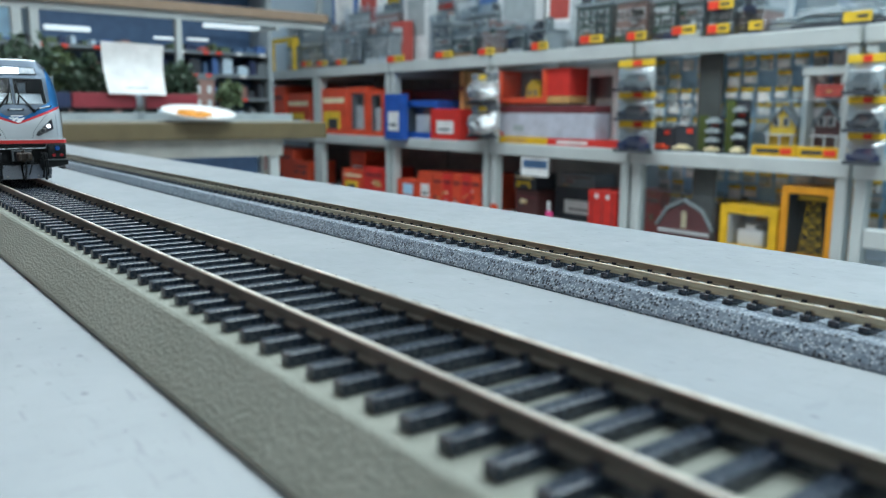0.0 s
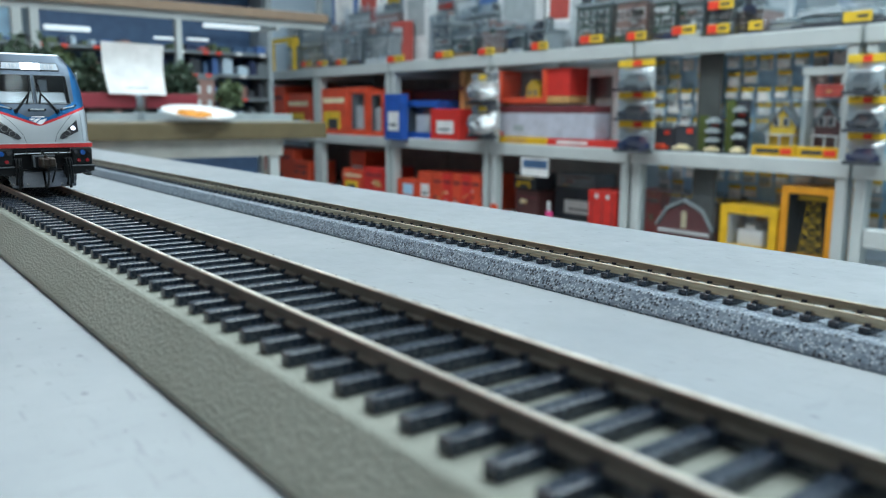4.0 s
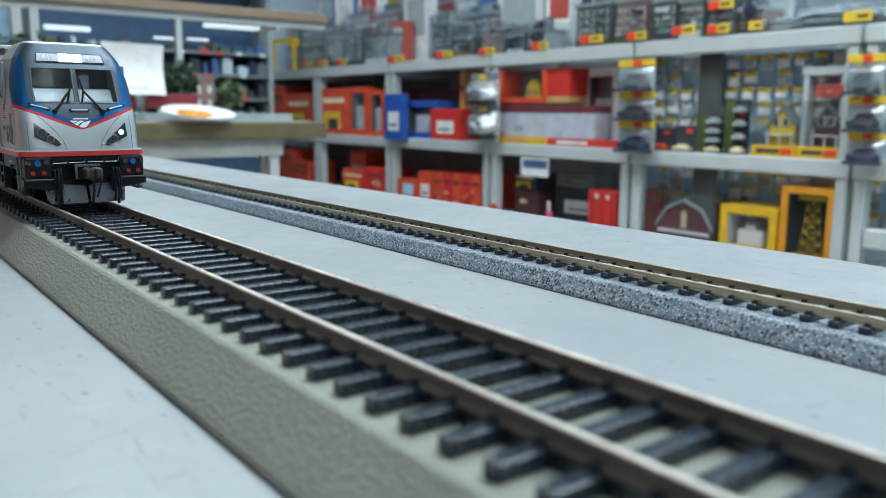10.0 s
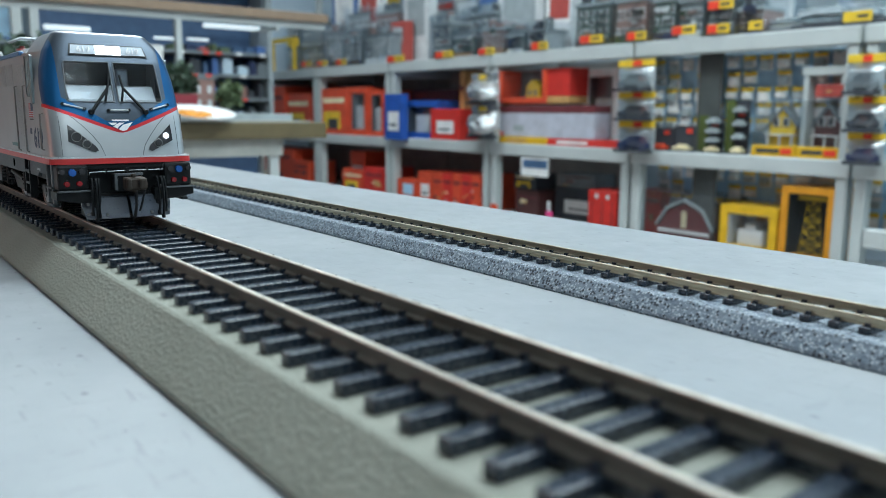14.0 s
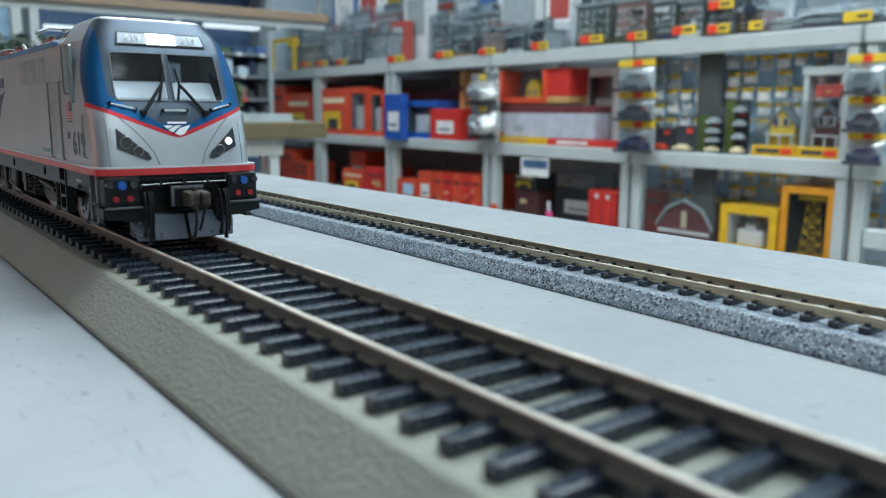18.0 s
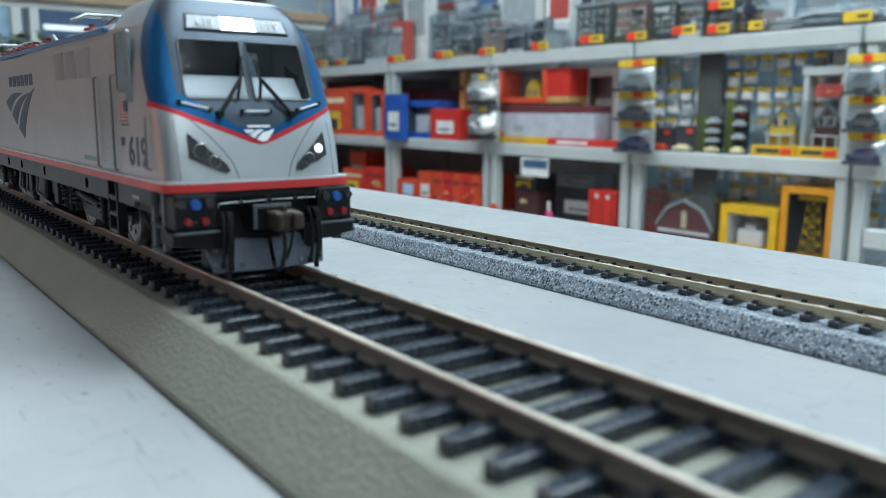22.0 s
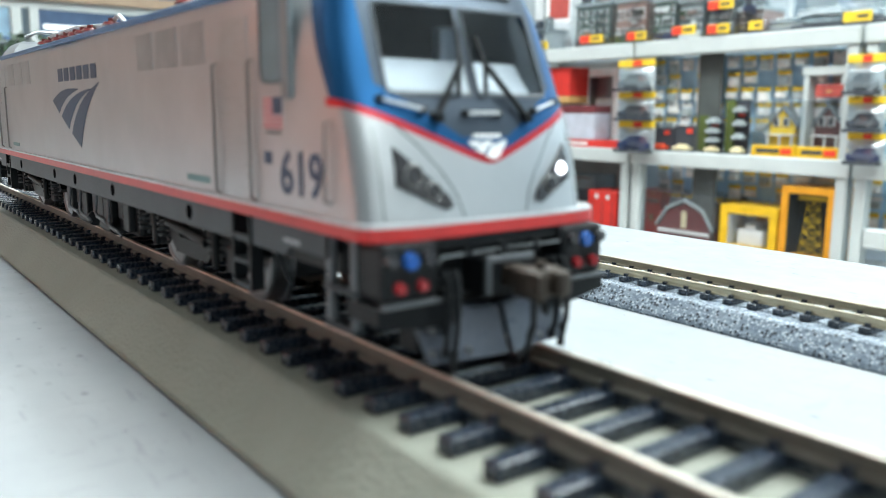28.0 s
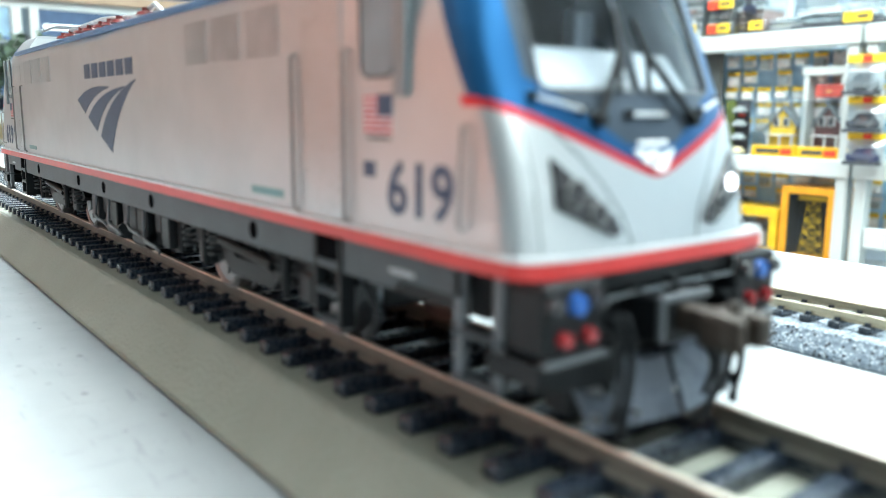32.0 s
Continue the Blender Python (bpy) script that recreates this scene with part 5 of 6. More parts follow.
def car_pack(x0, x1, z0, z1, y, mat):
    c = thing("car_pack", {"orange": "small pack with an orange model car", "pack_dark": "dark pack with a pale model car", "olive": "olive green packs with pale model cars"}[mat], "model kit", "vehicle packs on the lower shelf")
    w, h = x1 - x0, z1 - z0
    part("card", boxes((x0, x1, y + 28, y + 32, z0, z1)), M["pack_dark"], c)
    if mat == "olive":
        part("strip", boxes((x0, x0 + w * 0.4, y + 24, y + 27.8, z0, z1)), M["olive"], c, "olive green card strip")
    part("tray", boxes((x0 + 2, x1 - 2, y, y + 28, z0, z0 + 4)), M["pack_dark"], c)
    n = 1 if h < 75 else 4
    a, b = (x0 + w * 0.46, x1 - w * 0.04) if mat == "olive" else (x0 + w * 0.14, x1 - w * 0.14)
    for k in range(n):
        zz = z0 + 5 + k * h / n
        car = bmesh.new()
        box(car, a, b, y + 4, y + 24, zz, zz + 8, round_by=1.5)
        box(car, a + (b - a) * 0.25, b - (b - a) * 0.2, y + 7, y + 22, zz + 8, zz + 14, round_by=1.5)
        for wx in (a + (b - a) * 0.22, b - (b - a) * 0.22):
            tube(car, (wx, y + 3, zz + 1), (wx, y + 25, zz + 1), 3.2, seg=10)
        part("model_car", car, M["orange"] if mat == "orange" else M["cream"] if k == 0 else M["stone"], c)
        part("tray", boxes((a - 3, b + 3, y + 1, y + 27, zz - 4, zz - 2.6)), M["pack_dark"], c)
    part("sticker", boxes((x0 + w * 0.55, x0 + w * 0.8, y + 25.5, y + 27.8, z1 - h * 0.3, z1 - h * 0.12)), M["tagred"], c)
    return c


def barn_box(x0, x1, z0, z1, y):
    """Red gambrel barn in a clear case."""
    c = thing("barn_kit", "dark red model barn with white trim in a clear case", "model kit")
    m, w = (x0 + x1) / 2, (x1 - x0) / 2
    zs = z1 - 62
    wall = prism(bmesh.new(), [(m - w, z0), (m + w, z0), (m + w, zs - 8), (m + w * 0.66, zs + 34), (m, z1 - 4), (m - w * 0.66, zs + 34), (m - w, zs - 8)], 1, y + 20, y + 120)
    part("wall", wall, M["maroon"], c)
    roof, back = bmesh.new(), bmesh.new()
    for pts in (((m - w * 1.1, zs - 12), (m - w * 0.7, zs + 36)), ((m - w * 0.7, zs + 36), (m, z1)), ((m, z1), (m + w * 0.7, zs + 36)), ((m + w * 0.7, zs + 36), (m + w * 1.1, zs - 12))):
        (xa, za), (xb, zb) = pts
        prism(roof, [(xa, za), (xb, zb), (xb, zb + 8), (xa, za + 8)], 1, y + 14, y + 24)
        prism(back, [(xa, za), (xb, zb), (xb, zb + 8), (xa, za + 8)], 1, y + 24.5, y + 124)
    part("roof_trim", roof, M["stone"], c, "grey gambrel roof edge")
    part("roof", back, M["pack_dark"], c)
    part("door", boxes((m - 6, m + 8, y + 16, y + 20, zs - 10, zs + 34)), M["cream"], c)
    part("trim", boxes((m - w, m + w, y + 15, y + 20, zs - 26, zs - 18)), M["white"], c)
    part("clear_case", boxes((x0 - 45, x1 + 35, y, y + 130, z0, z1 + 22), round_by=2), M["clearpack"], c)
    part("backing", boxes((x0 - 44, x1 + 34, y + 131, y + 136, z0, z1 + 20)), M["pack_dark"], c)


def rear_ledge(x0, x1, z, y, d):
    c = thing("rear_ledge", "small grey-white display riser on the shelf", "shelf", "display risers")
    part("board", boxes((x0, x1, y, y + d, z - 20, z), round_by=2), M["shelf"], c)
    low = LOW if z > LOW else BASE
    for x in (x0 + 4, x1 - 16):
        part("leg", boxes((x, x + 12, y + 4, y + d - 4, low, z - 20)), M["shelf"], c)


def hanging_sign(x0, x1, z0, z1, y):
    c = thing("shelf_card", "white card with a blue picture hung below the shelf", "sign")
    part("card", boxes((x0, x1, y, y + 2, z0, z1)), M["white"], c)
    part("picture", boxes((x0 + 10, x1 - 4, y - 1, y, z0 + (z1 - z0) * 0.45, z1 - 6)), M["deepblue"], c)
    part("string", boxes((x0 + 6, x0 + 7, y, y + 2, z1, 810), (x1 - 7, x1 - 6, y, y + 2, z1, 810)), M["pack_pale"], c)


def small_sticker(x0, x1, z0, z1, y, mat):
    c = thing("shelf_sticker", "small bright paper sticker on a card strip", "sticker")
    part("sticker", boxes((x0, x1, y, y + 1.5, z0, z1)), M[mat], c)
    part("strip", boxes((x0 + 4, x0 + 14, y + 1.6, y + 6, 601, z1 + 30)), M["pack_pale"], c)


# goods on the upper shelf
building_kit(-3295, -3150, UP, 1301, 1835, 110, "stone", 0)
building_kit(-3144, -2980, UP, 1276, 1835, 110, "slate", 1)
building_kit(-2980, -2764, UP, 1268, 1835, 110, "stone", 1)
building_kit(-2489, -2370, UP, 1281, 1835, 110, "slate", 0)
building_kit(-2364, -2236, UP, 1222, 1835, 110, "bottle", 2)
building_kit(-2214, -2075, UP, 1236, 1835, 110, "brick", 1)
building_kit(-2075, -1980, UP, 1208, 1835, 110, "bottle", 2)
building_kit(-1976, -1879, UP, 1216, 1835, 110, "stone", 0)
building_kit(-1769, -1616, UP, 1275, 1835, 110, "bottle", 1)
building_kit(-1608, -1486, UP, 1273, 1835, 110, "brick", 2)
building_kit(-1470, -1390, UP, 1262, 1835, 110, "bottle", 0)
building_kit(-1386, -1302, UP, 1252, 1835, 110, "slate", 2)
building_kit(-1295, -1213, UP, 1245, 1835, 110, "slate", 2)
building_kit(-1205, -1128, UP, 1214, 1835, 110, "brick", 1)
flat_pack(-3497, -3268, UP, 1564, 1990, 45, "poster_blue")
flat_pack(-3258, -3078, UP, 1538, 1990, 45, "pack_white")
flat_pack(-2854, -2755, UP, 1312, 1900, 45, "pack_red")
flat_pack(-2846, -2674, UP, 1464, 1960, 45, "pack_pale")
flat_pack(-2006, -1881, UP, 1368, 1960, 45, "pack_white")
flat_pack(-2301, -2064, UP, 1419, 2000, 45, "pack_pale")
flat_pack(-1803, -1644, UP, 1368, 2050, 45, "pack_pale")
clear_pack(-1136, -1037, UP, 1179, 1850, 140, 0)
clear_pack(-1066, -944, UP, 1197, 1850, 140, 1)
clear_pack(-939, -877, UP, 1224, 1850, 140, 2)
clear_pack(-870, -849, UP, 1207, 1850, 140, 0)
girder_kit(-4031, -3582, UP, 1301, 1830, 90)

# price tags on the upper shelf edge
price_tag(-3440, -3352, 1164, 1792, 0)
price_tag(-3287, -3205, 1160, 1792, 0)
price_tag(-3115, -3039, 1158, 1792, 0)
price_tag(-2716, -2605, 1152, 1792, 0)
price_tag(-2399, -2299, 1152, 1792, 0)
price_tag(-2152, -2076, 1151, 1792, 0)
price_tag(-1894, -1824, 1154, 1792, 0)
price_tag(-1686, -1602, 1160, 1792, 0)
price_tag(-1510, -1448, 1158, 1792, 0)
price_tag(-1360, -1292, 1162, 1792, 0)
price_tag(-1253, -1193, 1158, 1792, 0)
price_tag(-1140, -1105, 1158, 1792, 1)
price_tag(-911, -850, 1158, 1792, 1)
price_tag(-1279, -1210, 1221, 1828, 0)

# goods on the lower shelf
carton(-3991, -3700, LOW, 1072, 1830, 200, "orange", "orange-red model box on the shelf", "plain")
carton(-3715, -3454, LOW, 1032, 1840, 200, "orange", "stacked orange-red model box", "picture")
carton(-3299, -3066, LOW, 1048, 1810, 150, "orange", "orange model box with a yellow picture", "picture")
carton(-3060, -2903, LOW, 1049, 1812, 150, "orange", "orange model box with a clear window", "window")
carton(-2899, -2782, LOW, 1035, 1815, 150, "orange", "orange model box with a dark window", "window")
carton(-2700, -2578, LOW - 8, 1016, 1765, 30, "blue", "bright blue model box with a white label", "label")
carton(-2640, -2414, LOW, 991, 1815, 150, "blue", "blue model box with a dark window", "window")
carton(-2448, -2277, LOW, 960, 1806, 90, "red", "red model box with a white label", "label")
carton(-2368, -2341, LOW, 1101, 1880, 260, "tan", "narrow tan carton end", "plain")
carton(-2828, -2473, LOW, 1034, 1950, 180, "maroon", "dark maroon long model box behind others", "plain")
long_box(-2067, -1641, LOW + 22, 948, 1815, 70)
house_box(-2070, -1845, 978, 1086, 1812, 95)
tray(-2055, -1834, LOW, LOW + 21, 1806, 75, "yellow", "flat yellow model box under others")
tray(-1835, -1549, LOW, LOW + 21, 1812, 75, "red", "flat red printed model box")
carton(-1770, -1628, LOW, 1082, 1900, 70, "white", "white window box with a dark model inside", "window")
hanging_pack(-2165, -2024, 978, 1077, 1772, "foil")
hanging_pack(-2163, -2021, 865, 973, 1772, "foil")
hanging_pack(-1520, -1395, 1011, 1092, 1772, "clear")
hanging_pack(-1515, -1390, 931, 1006, 1772, "clear")
hanging_pack(-1510, -1385, 845, 928, 1772, "clear")
hanging_pack(-882, -802, 994, 1076, 1772, "clear")
hanging_pack(-874, -794, 914, 988, 1772, "clear")
hanging_pack(-868, -787, 845, 910, 1772, "clear")
house_kit(-1119, -1006, LOW, 973, 1806, "yellowhouse")
house_kit(-1003, -900, LOW, 977, 1806, "brownhouse")
car_pack(-1444, -1375, LOW, 910, 1812, "orange")
car_pack(-1372, -1300, LOW, 917, 1812, "pack_dark")
car_pack(-1294, -1222, LOW, 944, 1812, "olive")
car_pack(-1214, -1150, LOW, 982, 1812, "olive")

# goods on the bottom shelf
carton(-3980, -3601, BASE, 763, 1820, 150, "orange", "orange-red model box on the bottom shelf", "plain")
carton(-3593, -3440, BASE, 711, 1815, 150, "orange", "orange-red model box on the bottom shelf", "plain")
carton(-3194, -3067, BASE, 771, 1900, 120, "orange", "orange box with a round white badge", "label")
carton(-3122, -2949, BASE, 698, 1815, 80, "orange", "orange box with cream edges", "picture")
carton(-2940, -2776, BASE, 716, 1812, 150, "red", "bright red model box", "plain")
carton(-2678, -2540, BASE, 684, 1810, 100, "orange", "orange model box with a blue picture", "bluepic")
carton(-2536, -2447, BASE, 722, 1812, 150, "orange", "orange model box with a white panel", "label")
carton(-2440, -2383, BASE, 723, 1812, 180, "orange", "upright red model box in a row", "plain")
carton(-2380, -2325, BASE, 725, 1812, 180, "red", "upright red model box in a row", "plain")
carton(-2321, -2268, BASE, 726, 1812, 180, "orange", "upright red model box in a row", "plain")
carton(-2265, -2213, BASE, 728, 1812, 180, "red", "upright red model box in a row", "plain")
carton(-2210, -2160, BASE, 729, 1812, 180, "orange", "upright red model box in a row", "plain")
carton(-1651, -1543, BASE, 721, 1812, 120, "red", "red model box with two round holes", "holes")
carton(-1507, -1454, BASE, 731, 1900, 150, "red", "red model box behind", "plain")
barn_box(-1402, -1239, BASE, 714, 1812)
carton(-1192, -1037, BASE, 721, 1806, 120, "yellow", "yellow-framed window box with a grey model", "bigwindow")
carton(-1030, -900, BASE, 781, 1806, 150, "amber", "amber-framed window box with a lattice tower", "tower")
carton(-1059, -1004, 777, 807, 1895, 75, "bluewhite", "blue and white model box on a small rear shelf", "label")
carton(-1001, -941, 781, 811, 1895, 75, "bluewhite", "blue and white model box on a small rear shelf", "label")
rear_ledge(-1057, -916, 780, 1885, 90)
rear_ledge(-1014, -906, 1057, 1826, 40)
carton(-978, -915, 988, 1016, 1824, 38, "pack_red", "small dull red model pack", "plain")
carton(-2040, -1925, BASE, 688, 1870, 110, "deepbrown", "dark brown model box on the bottom shelf", "plain")
carton(-1915, -1700, BASE, 706, 1935, 120, "pack_dark", "black model box on the bottom shelf", "label")
carton(-1900, -1745, 707, 752, 1940, 100, "slate", "dark grey model box lying on another", "plain")
carton(-2060, -1950, 689, 745, 1880, 95, "pack_dark", "black model box lying on another", "picture")
hanging_sign(-1934, -1809, 747, 805, 1795)
small_sticker(-1809, -1779, 624, 642, 1790, "pink")
small_sticker(-2078, -2043, 620, 640, 1790, "orange")

# clear bags hung in rows on the wall above the upper shelf
def hung_bag(x, z, w, h, y, mat, head):
    c = thing("hung_bag", "clear hanging bag of pale model parts with a header card", "pack", "clear bags above the upper shelf")
    part("header", boxes((x, x + w, y, y + 3, z - h * 0.16, z), round_by=0.8), M[head], c)
    part("insert", boxes((x + w * 0.08, x + w * 0.92, y + 6, y + 14, z - h, z - h * 0.2), round_by=2), M[mat], c)
    bm = bmesh.new()
    box(bm, x, x + w, y - 14, y + 16, z - h * 1.03, z - h * 0.165)
    bmesh.ops.subdivide_edges(bm, edges=bm.edges[:], cuts=3, use_grid_fill=True)
    for v in bm.verts:
        v.co.y += 5 * math.sin(v.co.x * 0.11 + v.co.z * 0.07)
        v.co.x += 2 * math.sin(v.co.z * 0.09)
    part("bag", bm, M["bubble"], c, "crinkled clear bag", smooth=True)
    part("hook", path(bmesh.new(), [(x + w / 2, 2319, z - 4), (x + w / 2, y - 12, z - 4), (x + w / 2, y - 16, z + 2)], 2), M["steel"], c)


# Mostly pale fillings, to bring the bright haze above the kits.
bag_rnd = random.Random(11)
for row_lift, row_y in ((0, 2090), (215, 2150)):
    bx = -3480
    while bx < -700:
        bw = bag_rnd.uniform(85, 150)
        hung_bag(bx, 1300 + row_lift - (bx + 800) * 0.06 + bag_rnd.uniform(-25, 25), bw, bag_rnd.uniform(170, 225), row_y + bag_rnd.uniform(-30, 30), bag_rnd.choice(["pack_pale", "white", "bluewhite", "white", "pack_pale", "pegblue", "stone", "bluewhite", "pack_red"]), bag_rnd.choice(["white", "pegblue", "pack_pale", "tagyellow", "pack_red", "poster_blue"]))
        bx += bw + bag_rnd.uniform(8, 40)

# a second row of building kits behind the first
kit_rnd = random.Random(21)
kx = -3960
while kx < -2250:
    kw = kit_rnd.uniform(120, 230)
    building_kit(kx, kx + kw, UP, 1215 + kit_rnd.uniform(0, 70) - (kx + 800) * 0.045, 1962 if kx > -2200 else 1968, 85, kit_rnd.choice(["stone", "slate", "slate", "brick"]), kit_rnd.randint(0, 2))
    kx += kw + kit_rnd.uniform(4, 30)


# ---- second layout table at the end of the room ----
def end_table():
    t = thing("end_table", "olive-edged layout table with a white fascia", "table")
    part("tabletop", boxes((-2900, -1800, 250, 1004, 882, 921), round_by=3), M["olive_edge"], t, "olive-brown table edge")
    part("ground_cover", boxes((-2890, -1860, 260, 990, 921.2, 924)), M["grass"], t)
    part("raised_bed", boxes((-2885, -1950, 265, 985, 924.2, 941)), M["stone"], t)
    part("fascia", boxes((-2890, -1822, 260, 892, 840, 881.8)), M["grass"], t)
    for x, y in ((-1840, 872), (-1840, 300), (-2850, 872), (-2850, 300)):
        part("leg", boxes((x - 12, x + 12, y - 12, y + 12, 0, 839.8)), M["shelf"], t)
    return t


end_table()


def overhead_shelf():
    t = thing("overhead_shelf", "white shelf frame with a wooden front edge over the layout", "shelf")
    part("board", boxes((-2400, -2312, 250, 1290, 1216, 1246)), M["shelf"], t)
    part("wood_edge", boxes((-2311, -2296, 250, 1292, 1222, 1248), round_by=2), M["wood_edge"], t, "wooden front edge strip")
    part("beam", boxes((-2330, -2312.5, 250, 1288, 1202, 1215.5)), M["shelf"], t)
    for y0, y1 in ((812, 829), (396, 420), (438, 460)):
        part("post", boxes((-2334, -2310, y0, y1, 941.2, 1201.5), round_by=2), M["shelf"], t)
    part("bracket", prism(bmesh.new(), [(-2312, 1190), (-2312, 1201), (-2500, 1201)], 1, 1120, 1132), M["shelf"], t)
    return t


overhead_shelf()


def freight_car(y0, y1, x, z0, mat, label):
    c = thing("freight_car", label, "model wagon", "model wagons on the end table")
    part("body", boxes((x - 16, x + 16, y0, y1, z0 + 12, z0 + 46), round_by=1), M[mat], c)
    n = 12
    for i in range(n):
        y = y0 + (y1 - y0) * (i + 0.5) / n
        part("rib", boxes((x + 16, x + 17.2, y - 0.7, y + 0.7, z0 + 13, z0 + 45)), M[mat], c)
    part("frame", boxes((x - 12, x + 12, y0 - 2, y1 + 2, z0 + 8, z0 + 11.8)), M["black"], c)
    for y in (y0 + 16, y1 - 16):
        part("bogie", boxes((x - 13, x + 13, y - 11, y + 11, z0 + 3, z0 + 8), round_by=1), M["black"], c)
        for d in (-6, 6):
            part("wheel", tube(bmesh.new(), (x - 12, y + d, z0 + 5), (x + 12, y + d, z0 + 5), 5, seg=14), M["dark"], c)


freight_car(450, 590, -1990, 941.2, "carred", "red boxcar on the end table")
freight_car(614, 740, -1990, 941.2, "carred", "dull red model gondola on the end table")
freight_car(330, 446, -1990, 941.2, "navy", "dark blue boxcar on the end table")


def model_tree(x, y, z0, high, wide, seed, light):
    rnd = random.Random(seed)
    t = thing("model_tree", "dark green bushy model tree on the end table" if not light else "lighter green bushy model tree on the end table", "tree", "model trees")
    bm = bmesh.new()
    path(bm, [(x, y, z0), (x + 2, y + 1, z0 + high * 0.35), (x, y - 1, z0 + high * 0.75)], 3)
    for k in range(7):
        a = rnd.uniform(0, 6.28)
        zz = z0 + high * rnd.uniform(0.3, 0.65)
        tube(bm, (x, y, zz), (x + math.cos(a) * wide * 0.35, y + math.sin(a) * wide * 0.35, zz + high * 0.15), 1.4, 0.5, seg=6)
    part("trunk", bm, M["bark"], t)
    verts, faces = [], []
    for k in range(420):
        a, e = rnd.uniform(0, 6.283), rnd.uniform(-1, 1)
        r = rnd.uniform(0.45, 1.0) * (1 + 0.25 * math.sin(3 * a + seed))
        c = Vector((x + math.cos(a) * r * wide / 2 * math.sqrt(1 - e * e), y + math.sin(a) * r * wide / 2 * math.sqrt(1 - e * e), z0 + high * 0.6 + e * high * 0.42 * r))
        s = rnd.uniform(4, 8)
        i = len(verts)
        rot = Euler((rnd.uniform(0, 6), rnd.uniform(0, 6), rnd.uniform(0, 6))).to_matrix()
        for q in ((-1, -1, 0), (1, -0.8, 0.3), (1, 1, -0.2), (-0.7, 1, 0.4)):
            verts.append((c + rot @ (Vector(q) * s)) / 1000)
        faces.append((i, i + 1, i + 2, i + 3))
    me = bpy.data.meshes.new("crown")
    me.from_pydata(verts, [], faces)
    me.materials.append(M["leaf_light"] if light else M["leaf"])
    ob = new("crown", me)
    ob.parent = t


for tx, ty, th, tw, sd, li in ((-2080, 505, 150, 95, 1, 0), (-2080, 736, 140, 85, 2, 0), (-2080, 866, 100, 66, 3, 1), (-2110, 385, 190, 120, 4, 0), (-2120, 455, 170, 80, 5, 1), (-2150, 300, 180, 120, 6, 0), (-2130, 570, 110, 70, 7, 0)):
    model_tree(tx, ty, 941.2, th - 17, tw, sd, li)


def model_hut(x, y0, y1, z0, h):
    c = thing("model_building", "dark red-brown model factory on the end table", "model building")
    part("wall", boxes((x - 60, x, y0, y1, z0, z0 + h)), M["brick"], c)
    part("roof", boxes((x - 64, x + 4, y0 - 4, y1 + 4, z0 + h, z0 + h + 6)), M["slate"], c)
    n = 3
    for i in range(n):
        for j in range(2):
            y = y0 + (y1 - y0) * (i + 0.5) / n
            z = z0 + h * (0.28 + 0.42 * j)
            part("window", boxes((x, x + 1.5, y - 6, y + 6, z - 10, z + 10)), M["pack_pale"], c)


model_hut(-2140, 760, 850, 941.2, 90)
model_hut(-2180, 420, 640, 941.2, 78)


def display_card():
    c = thing("display_card", "curved white paper card standing on the end table", "card")
    bm = bmesh.new()
    n = 14
    rows = []
    for j in range(n + 1):
        t = j / n
        z = 985 + t * 119
        x = -1960 - 22 * math.sin(t * 2.6) - 10 * t
        w = 66 + 6 * t
        rows.append([bm.verts.new((x, 592 - w, z)), bm.verts.new((x, 592 + w, z - 2))])
    for a, b in zip(rows, rows[1:]):
        bm.faces.new((a[0], a[1], b[1], b[0]))
    bmesh.ops.recalc_face_normals(bm, faces=bm.faces)
    bmesh.ops.solidify(bm, geom=bm.faces[:], thickness=1.5)
    part("sheet", bm, M["cardwhite"], c, smooth=True)
    part("easel", boxes((-1990, -1976, 584, 600, 941.2, 1000), (-1976, -1950, 570, 614, 980, 985), (-1948, -1936, 584, 600, 924.2, 980)), M["clearpack"], c)
    part("print_bar", boxes((-1968, -1966, 566, 618, 998, 1001)), M["stone"], c)


display_card()


def paper_plate():
    c = thing("paper_plate", "white plate with orange crumbs, tipped on the table edge", "plate", at=pose(-1.835, 0.688, 0.9385, 0, 11, 4))
    bm = bmesh.new()
    prof = [(0, -4), (45, -4), (58, 0), (82, 6), (84, 8), (82, 8.5), (58, 2.5), (45, -1.5), (0, -1.5)]
    seg = 40
    rings = [[bm.verts.new((r * math.cos(2 * math.pi * k / seg), r * math.sin(2 * math.pi * k / seg), z)) for k in range(seg)] for r, z in prof[1:-1]]
    for a, b in zip(rings, rings[1:]):
        for k in range(seg):
            bm.faces.new((a[k], a[(k + 1) % seg], b[(k + 1) % seg], b[k]))
    bm.faces.new(rings[0])
    bm.faces.new(rings[-1])
    bmesh.ops.recalc_face_normals(bm, faces=bm.faces)
    part("plate", bm, M["cardwhite"], c, smooth=True)
    rnd = random.Random(3)
    bm = bmesh.new()
    for k in range(26):
        a, r = rnd.uniform(0, 6.28), rnd.uniform(0, 34)
        x, y, s = r * math.cos(a), r * math.sin(a) - 12, rnd.uniform(4, 9)
        box(bm, x - s, x + s, y - s, y + s, -1.5, 2 + s * 0.5, round_by=1)
    tagged(part("snack", bm, M["food"], c), "orange snack crumbs", kind="stuff")


paper_plate()


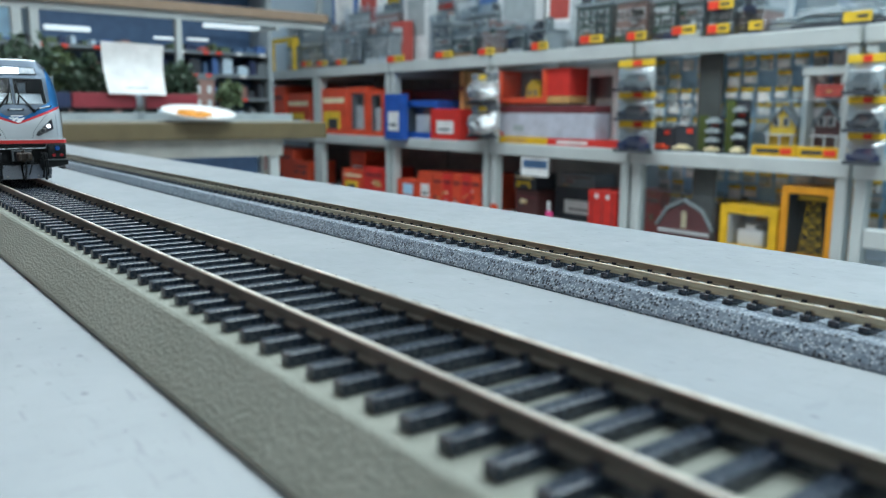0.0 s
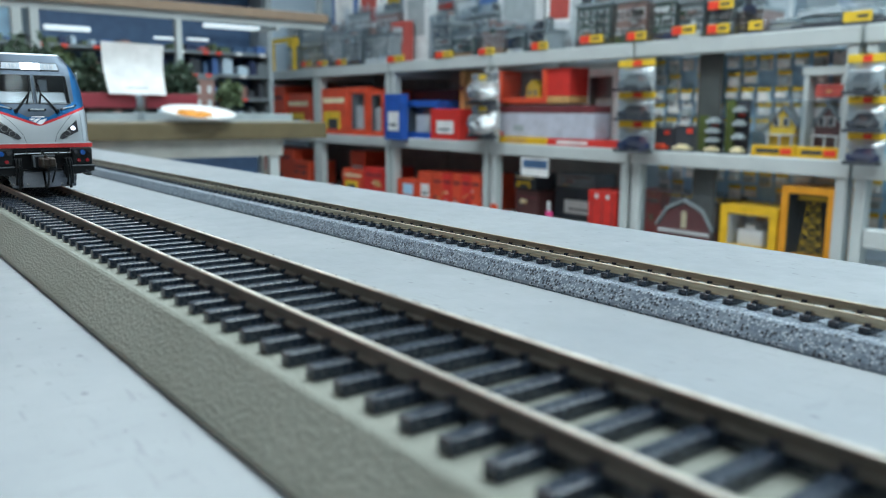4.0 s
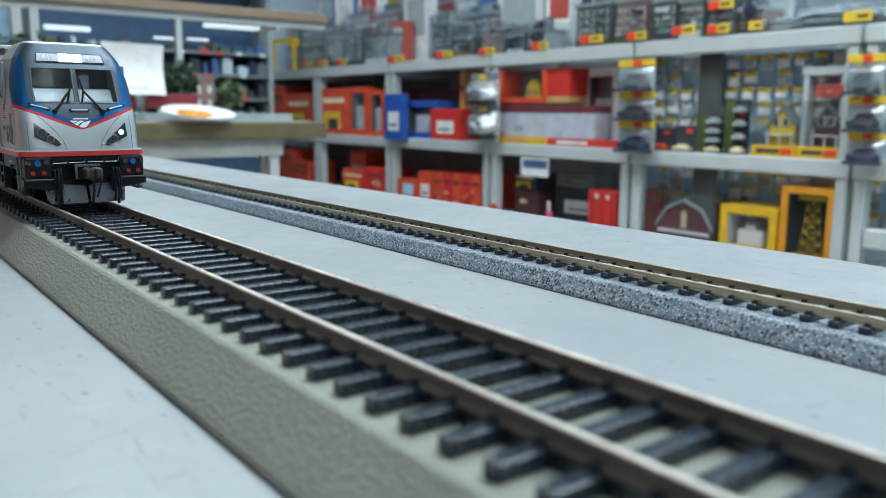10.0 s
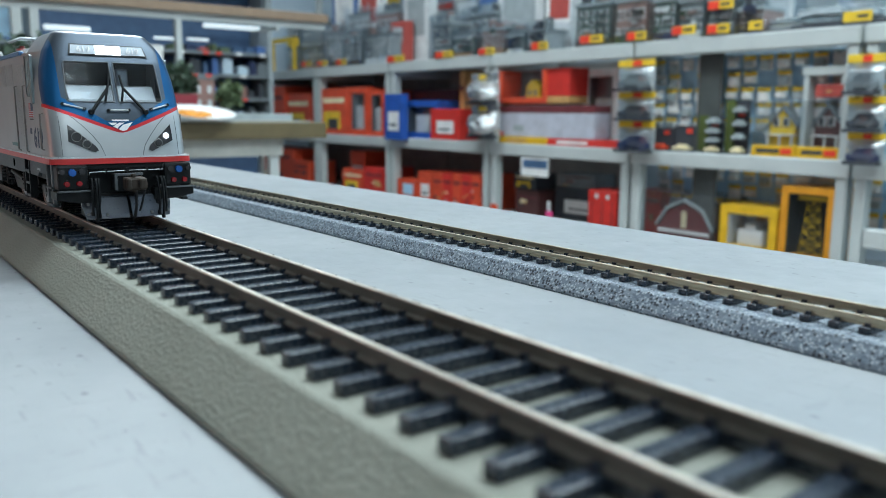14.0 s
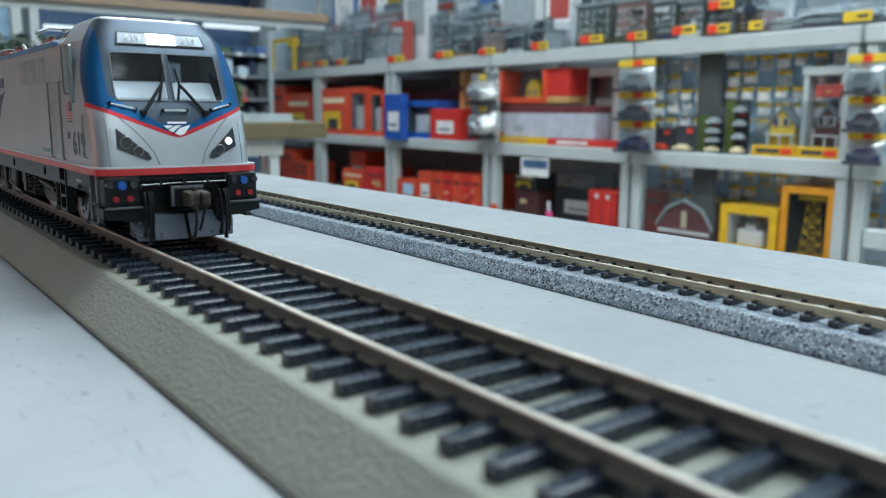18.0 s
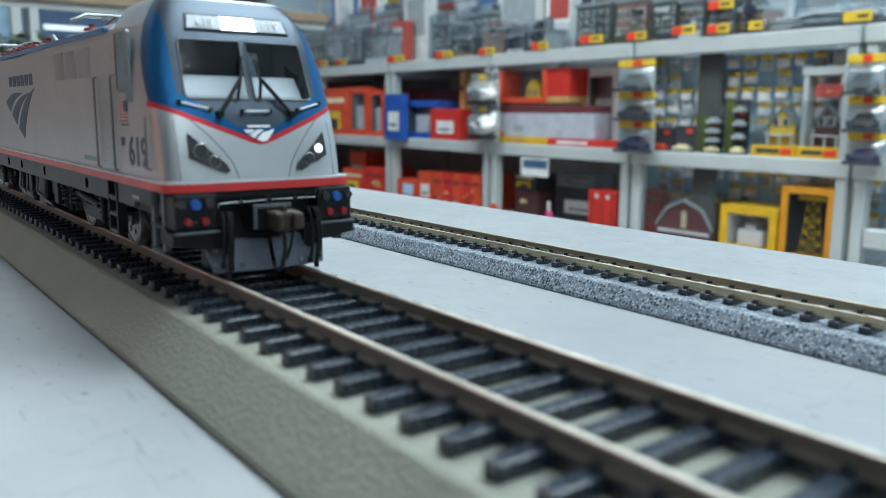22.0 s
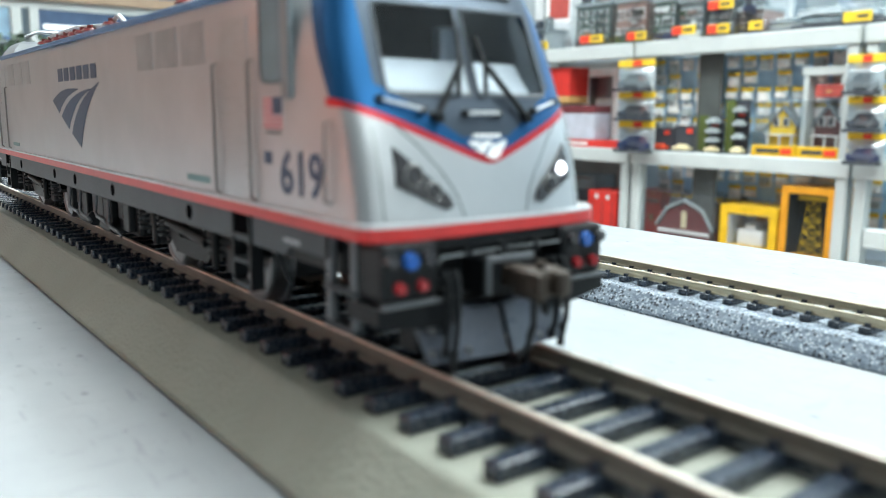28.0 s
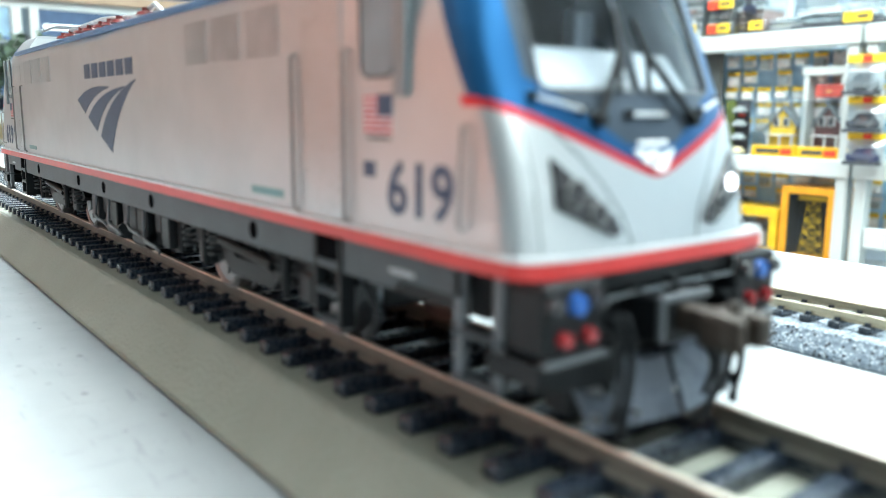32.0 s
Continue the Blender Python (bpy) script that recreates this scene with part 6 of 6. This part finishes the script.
def wall_case():
    """Glazed case along the end wall with dark blue back, shelves and glowing strips."""
    c = thing("wall_case", "dark blue backed display case with glowing strips on the end wall", "display case")
    part("back", boxes((-3420, -3400, 200, 1540, 0, 1700)), M["deepblue"], c)
    part("blue_panel", boxes((-3399.5, -3392, 430, 598, 1170, 1420)), M["pegblue"], c, "pale blue panel")
    for z in (900, 1000, 1095, 1185, 1450):
        part("shelf_board", boxes((-3399.5, -3225, 200, 1540, z - 10, z)), M["slate"], c)
        part("shelf_edge", boxes((-3224.5, -3221, 200, 1540, z - 12, z + 1)), M["slate"], c)
    # Pale strips in front of the blue back, given a faint glow.
    for y0, y1, z, h in ((668, 830, 1246, 9), (1270, 1515, 1293, 9), (1066, 1160, 1231, 5), (1200, 1290, 1234, 5)):
        part("strip_light", boxes((-3300, -3285, y0, y1, z - h, z + h), round_by=3), M["casestrip"], c, "glowing white strip")
    for y in (200, 606, 1520):
        part("upright", boxes((-3399, -3215, y, y + 18, 850, 1700)), M["stone"], c)
    rnd = random.Random(9)
    for z, tall in ((900, 88), (1000, 80), (1095, 76), (1185, 34)):
        y = 230
        while y < 1490:
            w, h = rnd.uniform(14, 48), tall * rnd.uniform(0.35, 0.85)
            mt = rnd.choice(["slate", "deepblue", "brick", "pack_dark", "slate", "pack_dark", "bluewhite", "stone", "pack_red", "poster_blue", "navy", "leaf_light", "deepblue"])
            solid("case_model", boxes((-3340, -3240, y, y + w, z, z + h), (-3320, -3250, y + w * 0.2, y + w * 0.8, z + h, z + h * 1.18), round_by=2), M[mt], "small boxed model in the display case", "model", "models in the display case")
            if rnd.random() < 0.35:
                solid("price_tag", boxes((-3220.8, -3218, y, y + 24, z - 13, z - 1)), M["tagred"] if rnd.random() < 0.6 else M["white"], "small price tag on the case shelf", "price tag", "price tags in the display case")
            y += w + rnd.uniform(4, 30)


wall_case()


# ---- what moves ----
RUN = [(0.0, -361.5), (3.0, -330.8), (6.0, -299.9), (9.0, -269.6), (12.0, -239.1), (14.5, -212.9), (16.5, -191.6), (19.0, -165.2), (21.0, -144.3), (23.0, -122.7), (25.0, -102.0), (26.5, -86.4), (28.0, -71.0), (28.5, -66.2), (29.0, -62.3), (30.0, -55.4), (30.5, -51.9), (31.0, -49.2), (31.5, -47.6), (32.0, -47.1)]


def nose_place(t):
    return float(np.interp(t, [r[0] for r in RUN], [r[1] for r in RUN])) / 1000


def motions():
    walk(LOCO, [(t, pose(x / 1000, MID, RAIL)) for t, x in RUN])
    times = [0.5 * i for i in range(65)]
    for ax, x in AXLES:
        rows = [(t, pose(x / 1000, 0, 0.0062, 0, math.degrees((nose_place(t) - nose_place(0)) / 0.0062), 0)) for t in times]
        walk(ax, rows)


motions()
